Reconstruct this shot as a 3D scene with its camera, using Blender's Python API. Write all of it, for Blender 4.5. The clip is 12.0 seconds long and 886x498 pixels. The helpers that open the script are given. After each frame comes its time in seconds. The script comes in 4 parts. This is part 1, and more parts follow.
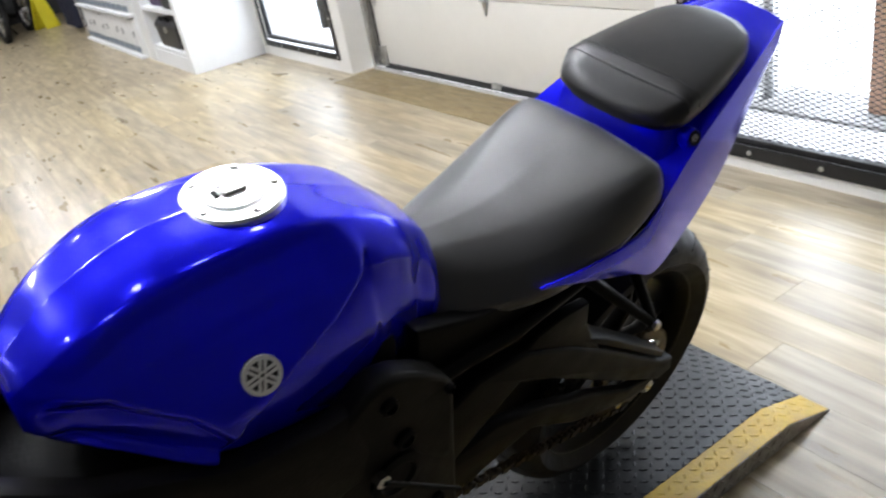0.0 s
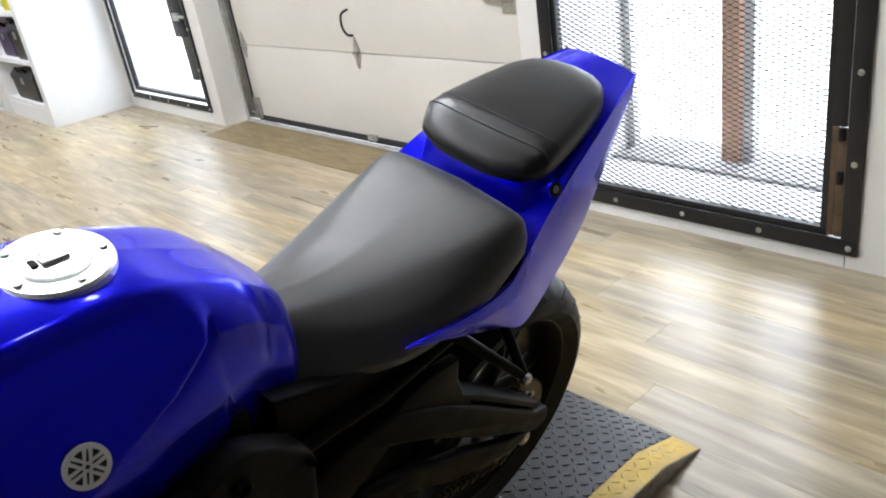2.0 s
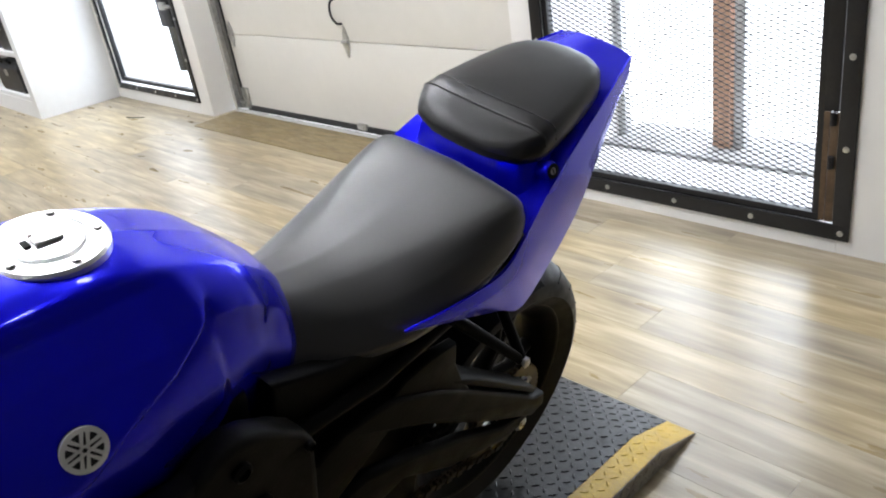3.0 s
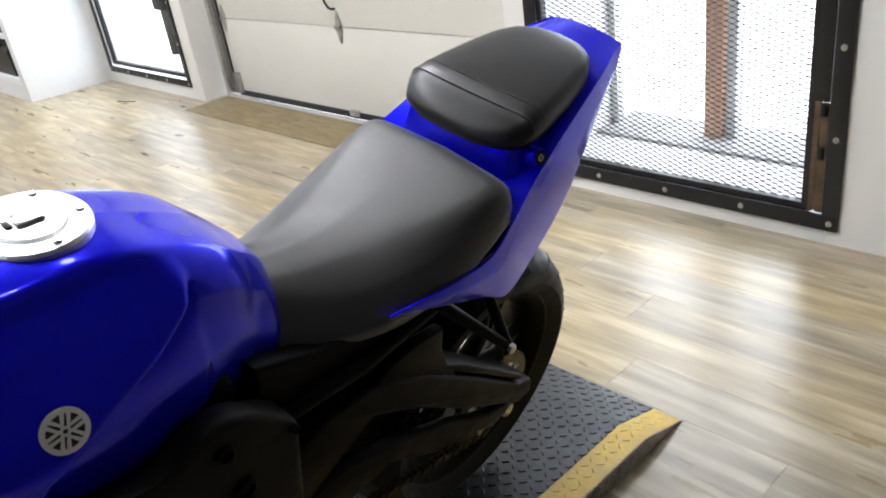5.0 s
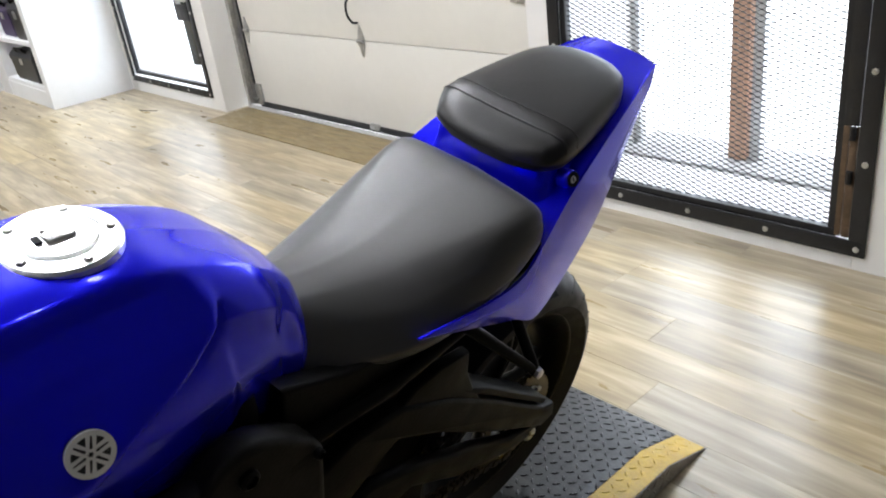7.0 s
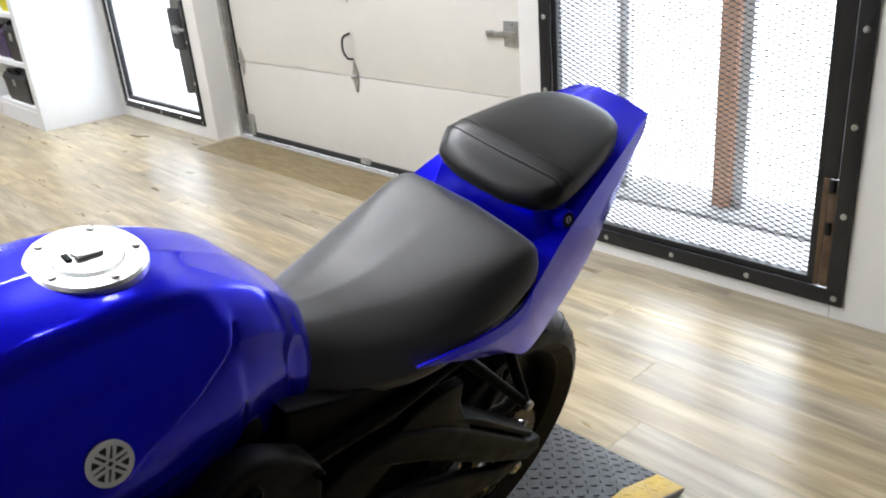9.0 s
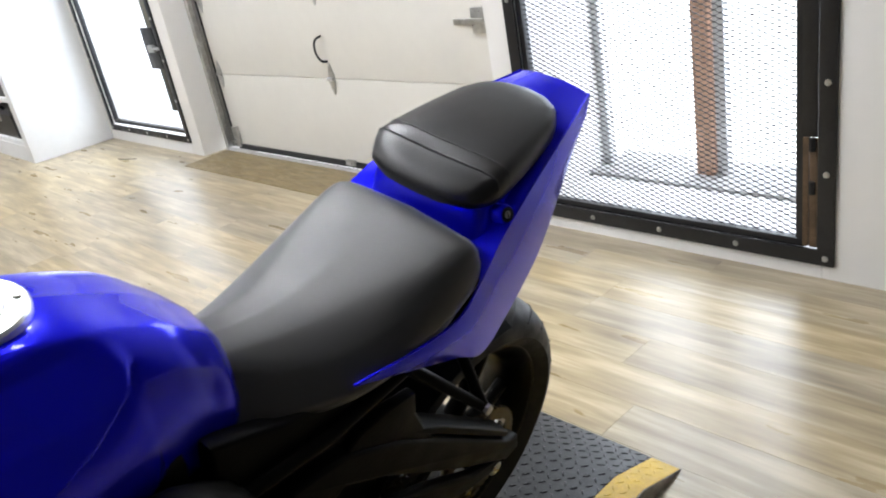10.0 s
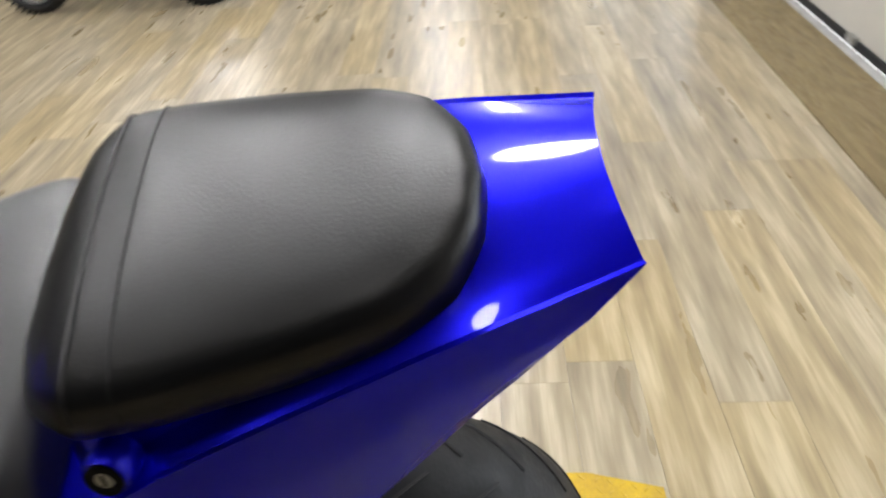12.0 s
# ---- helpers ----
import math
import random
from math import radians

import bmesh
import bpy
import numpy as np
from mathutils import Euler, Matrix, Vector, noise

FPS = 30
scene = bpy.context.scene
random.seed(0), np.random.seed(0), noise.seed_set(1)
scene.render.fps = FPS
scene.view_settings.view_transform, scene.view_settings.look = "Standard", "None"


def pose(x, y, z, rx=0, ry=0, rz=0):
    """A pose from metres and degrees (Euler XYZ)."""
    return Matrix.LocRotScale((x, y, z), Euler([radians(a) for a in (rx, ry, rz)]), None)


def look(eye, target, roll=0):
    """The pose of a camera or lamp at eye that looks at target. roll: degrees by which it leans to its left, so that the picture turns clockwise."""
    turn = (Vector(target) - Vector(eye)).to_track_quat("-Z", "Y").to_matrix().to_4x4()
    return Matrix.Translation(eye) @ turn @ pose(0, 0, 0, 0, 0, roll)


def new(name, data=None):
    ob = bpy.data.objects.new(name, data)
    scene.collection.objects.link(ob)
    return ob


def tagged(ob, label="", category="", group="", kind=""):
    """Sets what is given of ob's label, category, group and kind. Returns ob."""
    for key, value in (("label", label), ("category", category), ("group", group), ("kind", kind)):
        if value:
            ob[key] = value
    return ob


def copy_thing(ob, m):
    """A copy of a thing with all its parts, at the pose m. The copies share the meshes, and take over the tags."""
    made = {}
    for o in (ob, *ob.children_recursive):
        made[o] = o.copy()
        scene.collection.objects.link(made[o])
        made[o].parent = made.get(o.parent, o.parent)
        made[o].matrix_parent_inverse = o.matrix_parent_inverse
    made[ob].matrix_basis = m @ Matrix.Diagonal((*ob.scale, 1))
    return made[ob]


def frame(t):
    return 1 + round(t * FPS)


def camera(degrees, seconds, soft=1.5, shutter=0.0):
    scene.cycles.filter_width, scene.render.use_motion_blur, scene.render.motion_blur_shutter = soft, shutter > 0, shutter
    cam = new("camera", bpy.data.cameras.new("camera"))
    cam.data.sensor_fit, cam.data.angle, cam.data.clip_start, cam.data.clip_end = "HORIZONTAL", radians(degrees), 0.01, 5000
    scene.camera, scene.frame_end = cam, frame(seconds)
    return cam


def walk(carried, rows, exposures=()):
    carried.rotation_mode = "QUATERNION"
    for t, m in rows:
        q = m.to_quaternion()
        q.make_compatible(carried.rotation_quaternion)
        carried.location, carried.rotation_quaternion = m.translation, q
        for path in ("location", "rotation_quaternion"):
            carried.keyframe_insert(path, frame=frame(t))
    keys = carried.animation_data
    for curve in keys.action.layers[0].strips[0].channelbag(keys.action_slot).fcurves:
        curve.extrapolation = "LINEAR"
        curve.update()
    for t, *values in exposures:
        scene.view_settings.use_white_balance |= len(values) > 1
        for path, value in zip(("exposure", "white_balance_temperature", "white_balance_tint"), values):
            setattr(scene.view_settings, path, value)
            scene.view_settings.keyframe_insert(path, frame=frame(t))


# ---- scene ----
from mathutils.bvhtree import BVHTree

cam = camera(58.5, 12.0, 2.0, 0.25)
PATH = [
    (0, (0.919, -2.428, 1.32), (-0.64, -1.554, 0.424), -11.5),
    (0.5, (0.928, -2.39, 1.325), (-0.53, -1.29, 0.509), -10.3),
    (1, (0.93, -2.382, 1.32), (-0.492, -1.23, 0.512), -9.9),
    (1.5, (0.919, -2.382, 1.307), (-0.511, -1.259, 0.474), -10.0),
    (2, (0.905, -2.379, 1.308), (-0.508, -1.236, 0.475), -9.2),
    (2.5, (0.898, -2.381, 1.3), (-0.499, -1.246, 0.429), -9.0),
    (2.7, (0.891, -2.386, 1.294), (-0.499, -1.231, 0.437), -9.3),
    (4.5, (0.906, -2.383, 1.294), (-0.479, -1.226, 0.433), -8.8),
    (5, (0.899, -2.381, 1.29), (-0.472, -1.225, 0.404), -8.6),
    (5.5, (0.889, -2.378, 1.289), (-0.498, -1.231, 0.416), -9.2),
    (6, (0.883, -2.381, 1.293), (-0.53, -1.245, 0.449), -8.8),
    (6.5, (0.87, -2.382, 1.293), (-0.543, -1.248, 0.445), -8.1),
    (6.7, (0.868, -2.381, 1.293), (-0.538, -1.241, 0.443), -7.9),
    (8.5, (0.873, -2.399, 1.296), (-0.525, -1.241, 0.456), -7.1),
    (9, (0.882, -2.426, 1.309), (-0.511, -1.216, 0.537), -4.9),
    (9.5, (0.891, -2.444, 1.308), (-0.456, -1.21, 0.494), -6.4),
    (10, (0.922, -2.316, 1.299), (-0.488, -1.139, 0.509), -10.9),
    (10.2, (0.929, -2.243, 1.3), (-0.501, -1.127, 0.457), -7.0),
    (10.5, (0.869, -2.12, 1.285), (-0.616, -1.165, 0.344), -6.3),
    (10.7, (0.803, -2.017, 1.27), (-0.694, -1.128, 0.286), -7.0),
    (11, (0.71, -1.837, 1.265), (-0.766, -0.979, 0.224), -11.5),
    (11.2, (0.69, -1.716, 1.246), (-0.873, -0.926, 0.278), -11.9),
    (11.5, (0.671, -1.52, 1.26), (-1.021, -1.027, 0.313), -8.3),
    (11.7, (0.617, -1.441, 1.262), (-1.096, -1.25, 0.247), -10.5),
    (12, (0.468, -1.36, 1.218), (-1.192, -1.457, 0.107), -3.8),
]
walk(cam, [(t, look(eye, target, roll)) for t, eye, target, roll in PATH], ((0, 0.0, 6150, 10), (0.6, -0.1, 6200, 10), (10.3, -0.12, 6250, 10), (11.0, -0.2, 6400, 10), (11.5, -0.1, 6500, 10), (12, -0.3, 6500, 10)))

# ---------------------------------------------------------------- world and lamps
world = bpy.data.worlds.new("world")
scene.world = world
world.use_nodes = True
wn = world.node_tree
sky = wn.nodes.new("ShaderNodeTexSky")
sky.sky_type = "NISHITA"
sky.sun_disc = False
sky.sun_elevation = radians(35)
sky.sun_rotation = radians(200)
wn.links.new(sky.outputs[0], wn.nodes["Background"].inputs[0])
wn.nodes["Background"].inputs[1].default_value = 0.12


def area_lamp(name, eye, target, sx, sy, power, colour):
    data = bpy.data.lights.new(name, "AREA")
    data.shape, data.size, data.size_y = "RECTANGLE", sx, sy
    data.energy, data.color = power, colour
    ob = new(name, data)
    ob.matrix_world = look(eye, target)
    return ob


# daylight in the two barred openings
area_lamp("gate_daylight", (-0.6, 0.62, 1.1), (-0.6, -2, 0.75), 1.1, 1.9, 32, (0.80, 0.89, 1.0))
area_lamp("side_daylight", (-5.03, 0.5, 1.1), (-5.03, -2, 0.6), 1.2, 1.9, 52, (0.80, 0.89, 1.0))

# ---------------------------------------------------------------- materials


def material(name, colour, rough=0.5, metal=0.0, vary=0.0, scale=8.0, bump=0.0, bump_scale=60.0, coat=0.0,
             rough_vary=0.0, stretch=(1, 1, 1), second=None, spec=0.5, distort=0.0):
    """A principled material with two scales of noise in colour, roughness and relief."""
    m = bpy.data.materials.new(name)
    m.use_nodes = True
    nt = m.node_tree
    b = nt.nodes["Principled BSDF"]
    b.inputs["Base Color"].default_value = (*colour, 1)
    b.inputs["Roughness"].default_value = rough
    b.inputs["Metallic"].default_value = metal
    b.inputs["Coat Weight"].default_value = coat
    b.inputs["Coat Roughness"].default_value = 0.03
    b.inputs["Specular IOR Level"].default_value = spec
    co = nt.nodes.new("ShaderNodeTexCoord")
    mp = nt.nodes.new("ShaderNodeMapping")
    mp.inputs["Scale"].default_value = stretch
    nt.links.new(co.outputs["Object"], mp.inputs["Vector"])

    def noise_at(s, detail=5.0):
        n = nt.nodes.new("ShaderNodeTexNoise")
        n.inputs["Scale"].default_value = s
        n.inputs["Detail"].default_value = detail
        n.inputs["Distortion"].default_value = distort
        nt.links.new(mp.outputs[0], n.inputs["Vector"])
        return n.outputs["Fac"]

    if vary or second:
        big, fine = noise_at(scale), noise_at(scale * 9)
        add = nt.nodes.new("ShaderNodeMath")
        add.operation = "MULTIPLY_ADD"
        nt.links.new(fine, add.inputs[0])
        add.inputs[1].default_value = 0.45
        nt.links.new(big, add.inputs[2])
        ramp = nt.nodes.new("ShaderNodeValToRGB")
        ramp.color_ramp.elements[0].position, ramp.color_ramp.elements[1].position = 0.45, 1.0
        dark = second or tuple(c * (1 - vary) for c in colour)
        ramp.color_ramp.elements[0].color = (*dark, 1)
        ramp.color_ramp.elements[1].color = (*(min(1, c * (1 + vary * 0.5)) for c in colour), 1)
        nt.links.new(add.outputs[0], ramp.inputs[0])
        nt.links.new(ramp.outputs[0], b.inputs["Base Color"])
    if rough_vary:
        mr = nt.nodes.new("ShaderNodeMapRange")
        nt.links.new(noise_at(scale * 2.3), mr.inputs[0])
        mr.inputs[1].default_value, mr.inputs[2].default_value = 0.3, 0.7
        mr.inputs[3].default_value, mr.inputs[4].default_value = rough - rough_vary, rough + rough_vary
        nt.links.new(mr.outputs[0], b.inputs["Roughness"])
    if bump:
        bp = nt.nodes.new("ShaderNodeBump")
        bp.inputs["Strength"].default_value = bump
        bp.inputs["Distance"].default_value = 0.002
        nt.links.new(noise_at(bump_scale, 8), bp.inputs["Height"])
        nt.links.new(bp.outputs[0], b.inputs["Normal"])
    return m


def glow(name, colour, strength):
    m = bpy.data.materials.new(name)
    m.use_nodes = True
    nt = m.node_tree
    nt.nodes.remove(nt.nodes["Principled BSDF"])
    e = nt.nodes.new("ShaderNodeEmission")
    e.inputs[0].default_value, e.inputs[1].default_value = (*colour, 1), strength
    nt.links.new(e.outputs[0], nt.nodes["Material Output"].inputs[0])
    return m


def plank_material():
    """Printed vinyl planks: each piece has its own tone and its own run of grain along its length."""
    m = bpy.data.materials.new("vinyl_plank")
    m.use_nodes = True
    nt = m.node_tree
    b = nt.nodes["Principled BSDF"]
    co = nt.nodes.new("ShaderNodeTexCoord")
    info = nt.nodes.new("ShaderNodeObjectInfo")
    geo = nt.nodes.new("ShaderNodeNewGeometry")
    rnd = nt.nodes.new("ShaderNodeMath")
    rnd.operation = "ADD"
    nt.links.new(info.outputs["Random"], rnd.inputs[0])
    nt.links.new(geo.outputs["Random Per Island"], rnd.inputs[1])
    off = nt.nodes.new("ShaderNodeVectorMath")
    off.operation = "MULTIPLY_ADD"
    comb = nt.nodes.new("ShaderNodeCombineXYZ")
    for i in range(3):
        nt.links.new(rnd.outputs[0], comb.inputs[i])
    nt.links.new(comb.outputs[0], off.inputs[0])
    off.inputs[1].default_value = (37.0, 53.0, 11.0)
    nt.links.new(co.outputs["Object"], off.inputs[2])

    def grain(scale, stretch, detail, distort=0.0):
        mp = nt.nodes.new("ShaderNodeMapping")
        mp.inputs["Scale"].default_value = stretch
        nt.links.new(off.outputs[0], mp.inputs["Vector"])
        n = nt.nodes.new("ShaderNodeTexNoise")
        n.inputs["Scale"].default_value, n.inputs["Detail"].default_value = scale, detail
        n.inputs["Distortion"].default_value = distort
        nt.links.new(mp.outputs[0], n.inputs["Vector"])
        return n.outputs["Fac"]

    streak = grain(2.6, (1, 8, 8), 3.5)
    fine = grain(5.0, (1, 16, 16), 3)
    ramp = nt.nodes.new("ShaderNodeValToRGB")
    cr = ramp.color_ramp
    cr.elements[0].position, cr.elements[0].color = 0.24, (0.225, 0.175, 0.105, 1)
    cr.elements[1].position, cr.elements[1].color = 0.66, (0.57, 0.485, 0.325, 1)
    mid = cr.elements.new(0.47)
    mid.color = (0.385, 0.308, 0.18, 1)
    mixf = nt.nodes.new("ShaderNodeMath")
    mixf.operation = "MULTIPLY_ADD"
    nt.links.new(fine, mixf.inputs[0])
    mixf.inputs[1].default_value = 0.28
    sub = nt.nodes.new("ShaderNodeMath")
    sub.operation = "MULTIPLY_ADD"
    nt.links.new(streak, sub.inputs[0])
    sub.inputs[1].default_value = 0.85
    sub.inputs[2].default_value = -0.10
    nt.links.new(sub.outputs[0], mixf.inputs[2])
    nt.links.new(mixf.outputs[0], ramp.inputs[0])
    tone = nt.nodes.new("ShaderNodeMapRange")
    tone.inputs[1].default_value, tone.inputs[2].default_value = 0.0, 2.0
    tone.inputs[3].default_value, tone.inputs[4].default_value = 0.86, 1.12
    nt.links.new(rnd.outputs[0], tone.inputs[0])
    hsv = nt.nodes.new("ShaderNodeHueSaturation")
    nt.links.new(tone.outputs[0], hsv.inputs["Value"])
    sat = nt.nodes.new("ShaderNodeMapRange")
    sat.inputs[3].default_value, sat.inputs[4].default_value = 0.8, 1.1
    nt.links.new(info.outputs["Random"], sat.inputs[0])
    nt.links.new(sat.outputs[0], hsv.inputs["Saturation"])
    nt.links.new(ramp.outputs[0], hsv.inputs["Color"])
    nt.links.new(hsv.outputs[0], b.inputs["Base Color"])
    rr = nt.nodes.new("ShaderNodeMapRange")
    nt.links.new(grain(3.0, (1, 5, 5), 4), rr.inputs[0])
    rr.inputs[1].default_value, rr.inputs[2].default_value = 0.3, 0.7
    rr.inputs[3].default_value, rr.inputs[4].default_value = 0.27, 0.32
    nt.links.new(rr.outputs[0], b.inputs["Roughness"])
    b.inputs["Specular IOR Level"].default_value = 0.9
    bp = nt.nodes.new("ShaderNodeBump")
    bp.inputs["Strength"].default_value, bp.inputs["Distance"].default_value = 0.06, 0.0005
    nt.links.new(fine, bp.inputs["Height"])
    nt.links.new(bp.outputs[0], b.inputs["Normal"])
    return m


M_PLANK = plank_material()
M_WALL = material("white_wall_paint", (0.80, 0.79, 0.77), 0.6, vary=0.05, scale=1.3, bump=0.15, bump_scale=140)
M_WALL_BLUE = material("cool_white_shelf_paint", (0.80, 0.81, 0.82), 0.5, vary=0.06, scale=2.0, bump=0.1, bump_scale=90)
M_UNDER = material("brown_underlay", (0.20, 0.16, 0.10), 0.7)
M_DARKWALL = material("dark_closing_wall", (0.04, 0.04, 0.042), 0.75, vary=0.1, scale=1.2)
M_CEIL = material("ceiling_paint", (0.16, 0.16, 0.165), 0.85, vary=0.05, scale=1.0)
M_DOOR = material("garage_door_paint", (0.72, 0.70, 0.645), 0.45, vary=0.05, scale=1.6, bump=0.12, bump_scale=220)
M_BLACK_STEEL = material("black_painted_steel", (0.018, 0.018, 0.02), 0.42, metal=0.3, vary=0.4, scale=9, bump=0.15, bump_scale=70, rough_vary=0.12)
M_MESH = material("black_expanded_steel", (0.02, 0.02, 0.022), 0.5, metal=0.2)
M_GALV = material("galvanised_steel", (0.55, 0.55, 0.53), 0.38, metal=0.85, vary=0.3, scale=25, rough_vary=0.12)
M_RUBBER = material("black_rubber_seal", (0.014, 0.014, 0.014), 0.75, vary=0.3, scale=20)
M_WOODPOST = material("orange_brown_timber", (0.58, 0.34, 0.22), 0.6, vary=0.35, scale=6, stretch=(6, 6, 1), bump=0.3, bump_scale=40)
M_PLY = material("stained_plywood", (0.30, 0.23, 0.115), 0.5, scale=2.4, stretch=(1, 4.5, 1), distort=2.2, second=(0.15, 0.11, 0.052), bump=0.3, bump_scale=60, rough_vary=0.1)
M_SILL = material("pale_concrete_sill", (0.60, 0.60, 0.59), 0.8, second=(0.33, 0.32, 0.31), scale=5, bump=0.4, bump_scale=60)
M_OUT = glow("overcast_daylight", (0.95, 0.98, 1.0), 4.2)
M_TUBE = glow("lit_tube", (1.0, 0.98, 0.96), 32.0)
M_SPOT = glow("lit_round_lens", (1.0, 0.98, 0.96), 36.0)
M_PANEL = glow("lit_round_panel", (1.0, 0.98, 0.97), 20.0)
M_WHITE_METAL = material("white_enamel", (0.75, 0.75, 0.74), 0.4)


def blue_paint():
    """Deep blue metallic motorcycle paint under clear coat."""
    m = material("blue_metallic_paint", (0.007, 0.005, 1.0), 0.24, metal=0.6, coat=0.6, vary=0.10, scale=3.0, spec=0.2)
    return m


M_BLUE = blue_paint()
M_SEAT = material("black_vinyl_seat", (0.014, 0.0134, 0.0132), 0.47, bump=0.14, bump_scale=700, rough_vary=0.05, vary=0.15, scale=5, spec=1.0)
M_SEAT.node_tree.nodes["Principled BSDF"].inputs["Sheen Weight"].default_value = 0.40
M_SEAT.node_tree.nodes["Principled BSDF"].inputs["Sheen Roughness"].default_value = 0.35
M_PAD = material("black_vinyl_pad", (0.009, 0.0086, 0.0086), 0.34, bump=0.12, bump_scale=430, rough_vary=0.05, vary=0.15, scale=5, spec=0.5)
M_SEAM_VINYL = material("black_vinyl_piping", (0.016, 0.015, 0.015), 0.5, bump=0.3, bump_scale=300)
M_TYRE = material("black_tyre_rubber", (0.008, 0.008, 0.0085), 0.55, spec=0.35, vary=0.3, scale=14, bump=0.25, bump_scale=160, rough_vary=0.1)
M_FRAME = material("satin_black_frame", (0.0026, 0.0024, 0.0022), 0.42, metal=0.02, spec=0.08, vary=0.25, scale=10, bump=0.2, bump_scale=200, rough_vary=0.08)
M_SPAR = material("satin_olive_black_frame", (0.0062, 0.0056, 0.0045), 0.5, spec=0.15, vary=0.25, scale=10, bump=0.2, bump_scale=200, rough_vary=0.08)
M_PLASTIC = material("black_plastic", (0.0028, 0.0028, 0.003), 0.5, spec=0.11, vary=0.2, scale=12, bump=0.25, bump_scale=240)
M_STEEL = material("brushed_steel", (0.60, 0.59, 0.57), 0.3, metal=1.0, vary=0.2, scale=30, rough_vary=0.1)
M_CAP = material("brushed_aluminium_cap", (0.82, 0.82, 0.82), 0.34, metal=1.0, vary=0.12, scale=40, rough_vary=0.06)
M_CHAIN = material("oily_chain_steel", (0.07, 0.055, 0.036), 0.45, metal=0.9, vary=0.5, scale=60)
M_GOLD = material("bronze_tinted_sprocket", (0.10, 0.08, 0.05), 0.4, metal=0.9, vary=0.4, scale=40)
M_EMBLEM_W = material("silver_white_badge", (0.86, 0.86, 0.84), 0.3)
M_EMBLEM_B = material("black_badge_field", (0.02, 0.02, 0.022), 0.4)
M_TREAD = material("black_diamond_plate_coating", (0.0075, 0.008, 0.009), 0.40, vary=0.45, scale=14, bump=0.3, bump_scale=120, rough_vary=0.1)
M_YELLOW = material("yellow_safety_paint", (0.66, 0.43, 0.018), 0.45, second=(0.42, 0.27, 0.03), scale=16, bump=0.3, bump_scale=120, rough_vary=0.1)
M_BARE = material("bare_scuffed_plate", (0.36, 0.34, 0.31), 0.42, metal=0.7, vary=0.5, scale=30, bump=0.3, bump_scale=100)
M_CHROME = material("chrome", (0.80, 0.80, 0.80), 0.12, metal=1.0)
M_ENGINE = material("grey_cast_engine", (0.06, 0.06, 0.06), 0.5, metal=0.6, vary=0.4, scale=18, bump=0.3, bump_scale=90)
M_YELLOW_PLASTIC = material("yellow_plastic", (0.70, 0.62, 0.02), 0.4, vary=0.1)
M_NAVY = material("dark_navy_cloth", (0.012, 0.014, 0.03), 0.85, vary=0.4, scale=12, bump=0.4, bump_scale=200)
M_GREYBAND = material("blue_grey_print", (0.22, 0.26, 0.31), 0.6, vary=0.25, scale=12)
M_PACK = material("white_packaging", (0.74, 0.74, 0.73), 0.5, vary=0.08, scale=9)
M_PURPLE = material("dark_purple_case", (0.05, 0.03, 0.09), 0.5, vary=0.3)
M_CASE = material("black_plastic_case", (0.022, 0.023, 0.025), 0.45, vary=0.3, scale=15, bump=0.2, bump_scale=150)
M_POST = material("pale_grey_window_post", (0.60, 0.60, 0.60), 0.5, metal=0.3, vary=0.2, scale=12)
M_RUST = material("rusty_brown_steel", (0.13, 0.085, 0.05), 0.6, metal=0.4, vary=0.5, scale=20, bump=0.3, bump_scale=80)

# ---------------------------------------------------------------- mesh helpers


def empty(name, m=None):
    ob = new(name)
    ob.empty_display_size = 0.1
    if m is not None:
        ob.matrix_world = m
    return ob


def finish(bm, smooth=40):
    bm.normal_update()
    me = bpy.data.meshes.new("mesh")
    bm.to_mesh(me)
    bm.free()
    if smooth:
        me.shade_smooth()
        me.set_sharp_from_angle(angle=radians(smooth))
    return me


def part(name, bm, mat, parent=None, label="", smooth=40):
    me = bm if isinstance(bm, bpy.types.Mesh) else finish(bm, smooth)
    if mat is not None and not me.materials:
        me.materials.append(mat)
    ob = new(name, me)
    if parent is not None:
        ob.parent = parent
    if label:
        ob["label"] = label
    return ob


def add_box(bm, lo, hi, bevel=0.0, m=None):
    vs = [bm.verts.new((x, y, z)) for x in (lo[0], hi[0]) for y in (lo[1], hi[1]) for z in (lo[2], hi[2])]
    fs = [bm.faces.new([vs[i] for i in q]) for q in ((0, 1, 3, 2), (4, 6, 7, 5), (0, 4, 5, 1), (2, 3, 7, 6), (0, 2, 6, 4), (1, 5, 7, 3))]
    if bevel:
        es = list({e for f in fs for e in f.edges})
        r = bmesh.ops.bevel(bm, geom=es, offset=bevel, segments=2, affect="EDGES", profile=0.6)
        vs = list({v for f in r["faces"] for v in f.verts} | {v for v in vs if v.is_valid})
    if m is not None:
        bmesh.ops.transform(bm, matrix=m, verts=[v for v in vs if v.is_valid])
    return bm


def box(lo, hi, bevel=0.0, m=None):
    return add_box(bmesh.new(), lo, hi, bevel, m)


def add_loft(bm, rings, closed=True, cap=True):
    """Skins a run of rings of equal length."""
    vr = [[bm.verts.new(p) for p in r] for r in rings]
    n = len(vr[0])
    for a, b in zip(vr, vr[1:]):
        for i in range(n if closed else n - 1):
            j = (i + 1) % n
            bm.faces.new((a[i], a[j], b[j], b[i]))
    if cap and closed:
        bm.faces.new(vr[0][::-1])
        bm.faces.new(vr[-1])
    return bm


def loft(rings, closed=True, cap=True):
    return add_loft(bmesh.new(), rings, closed, cap)


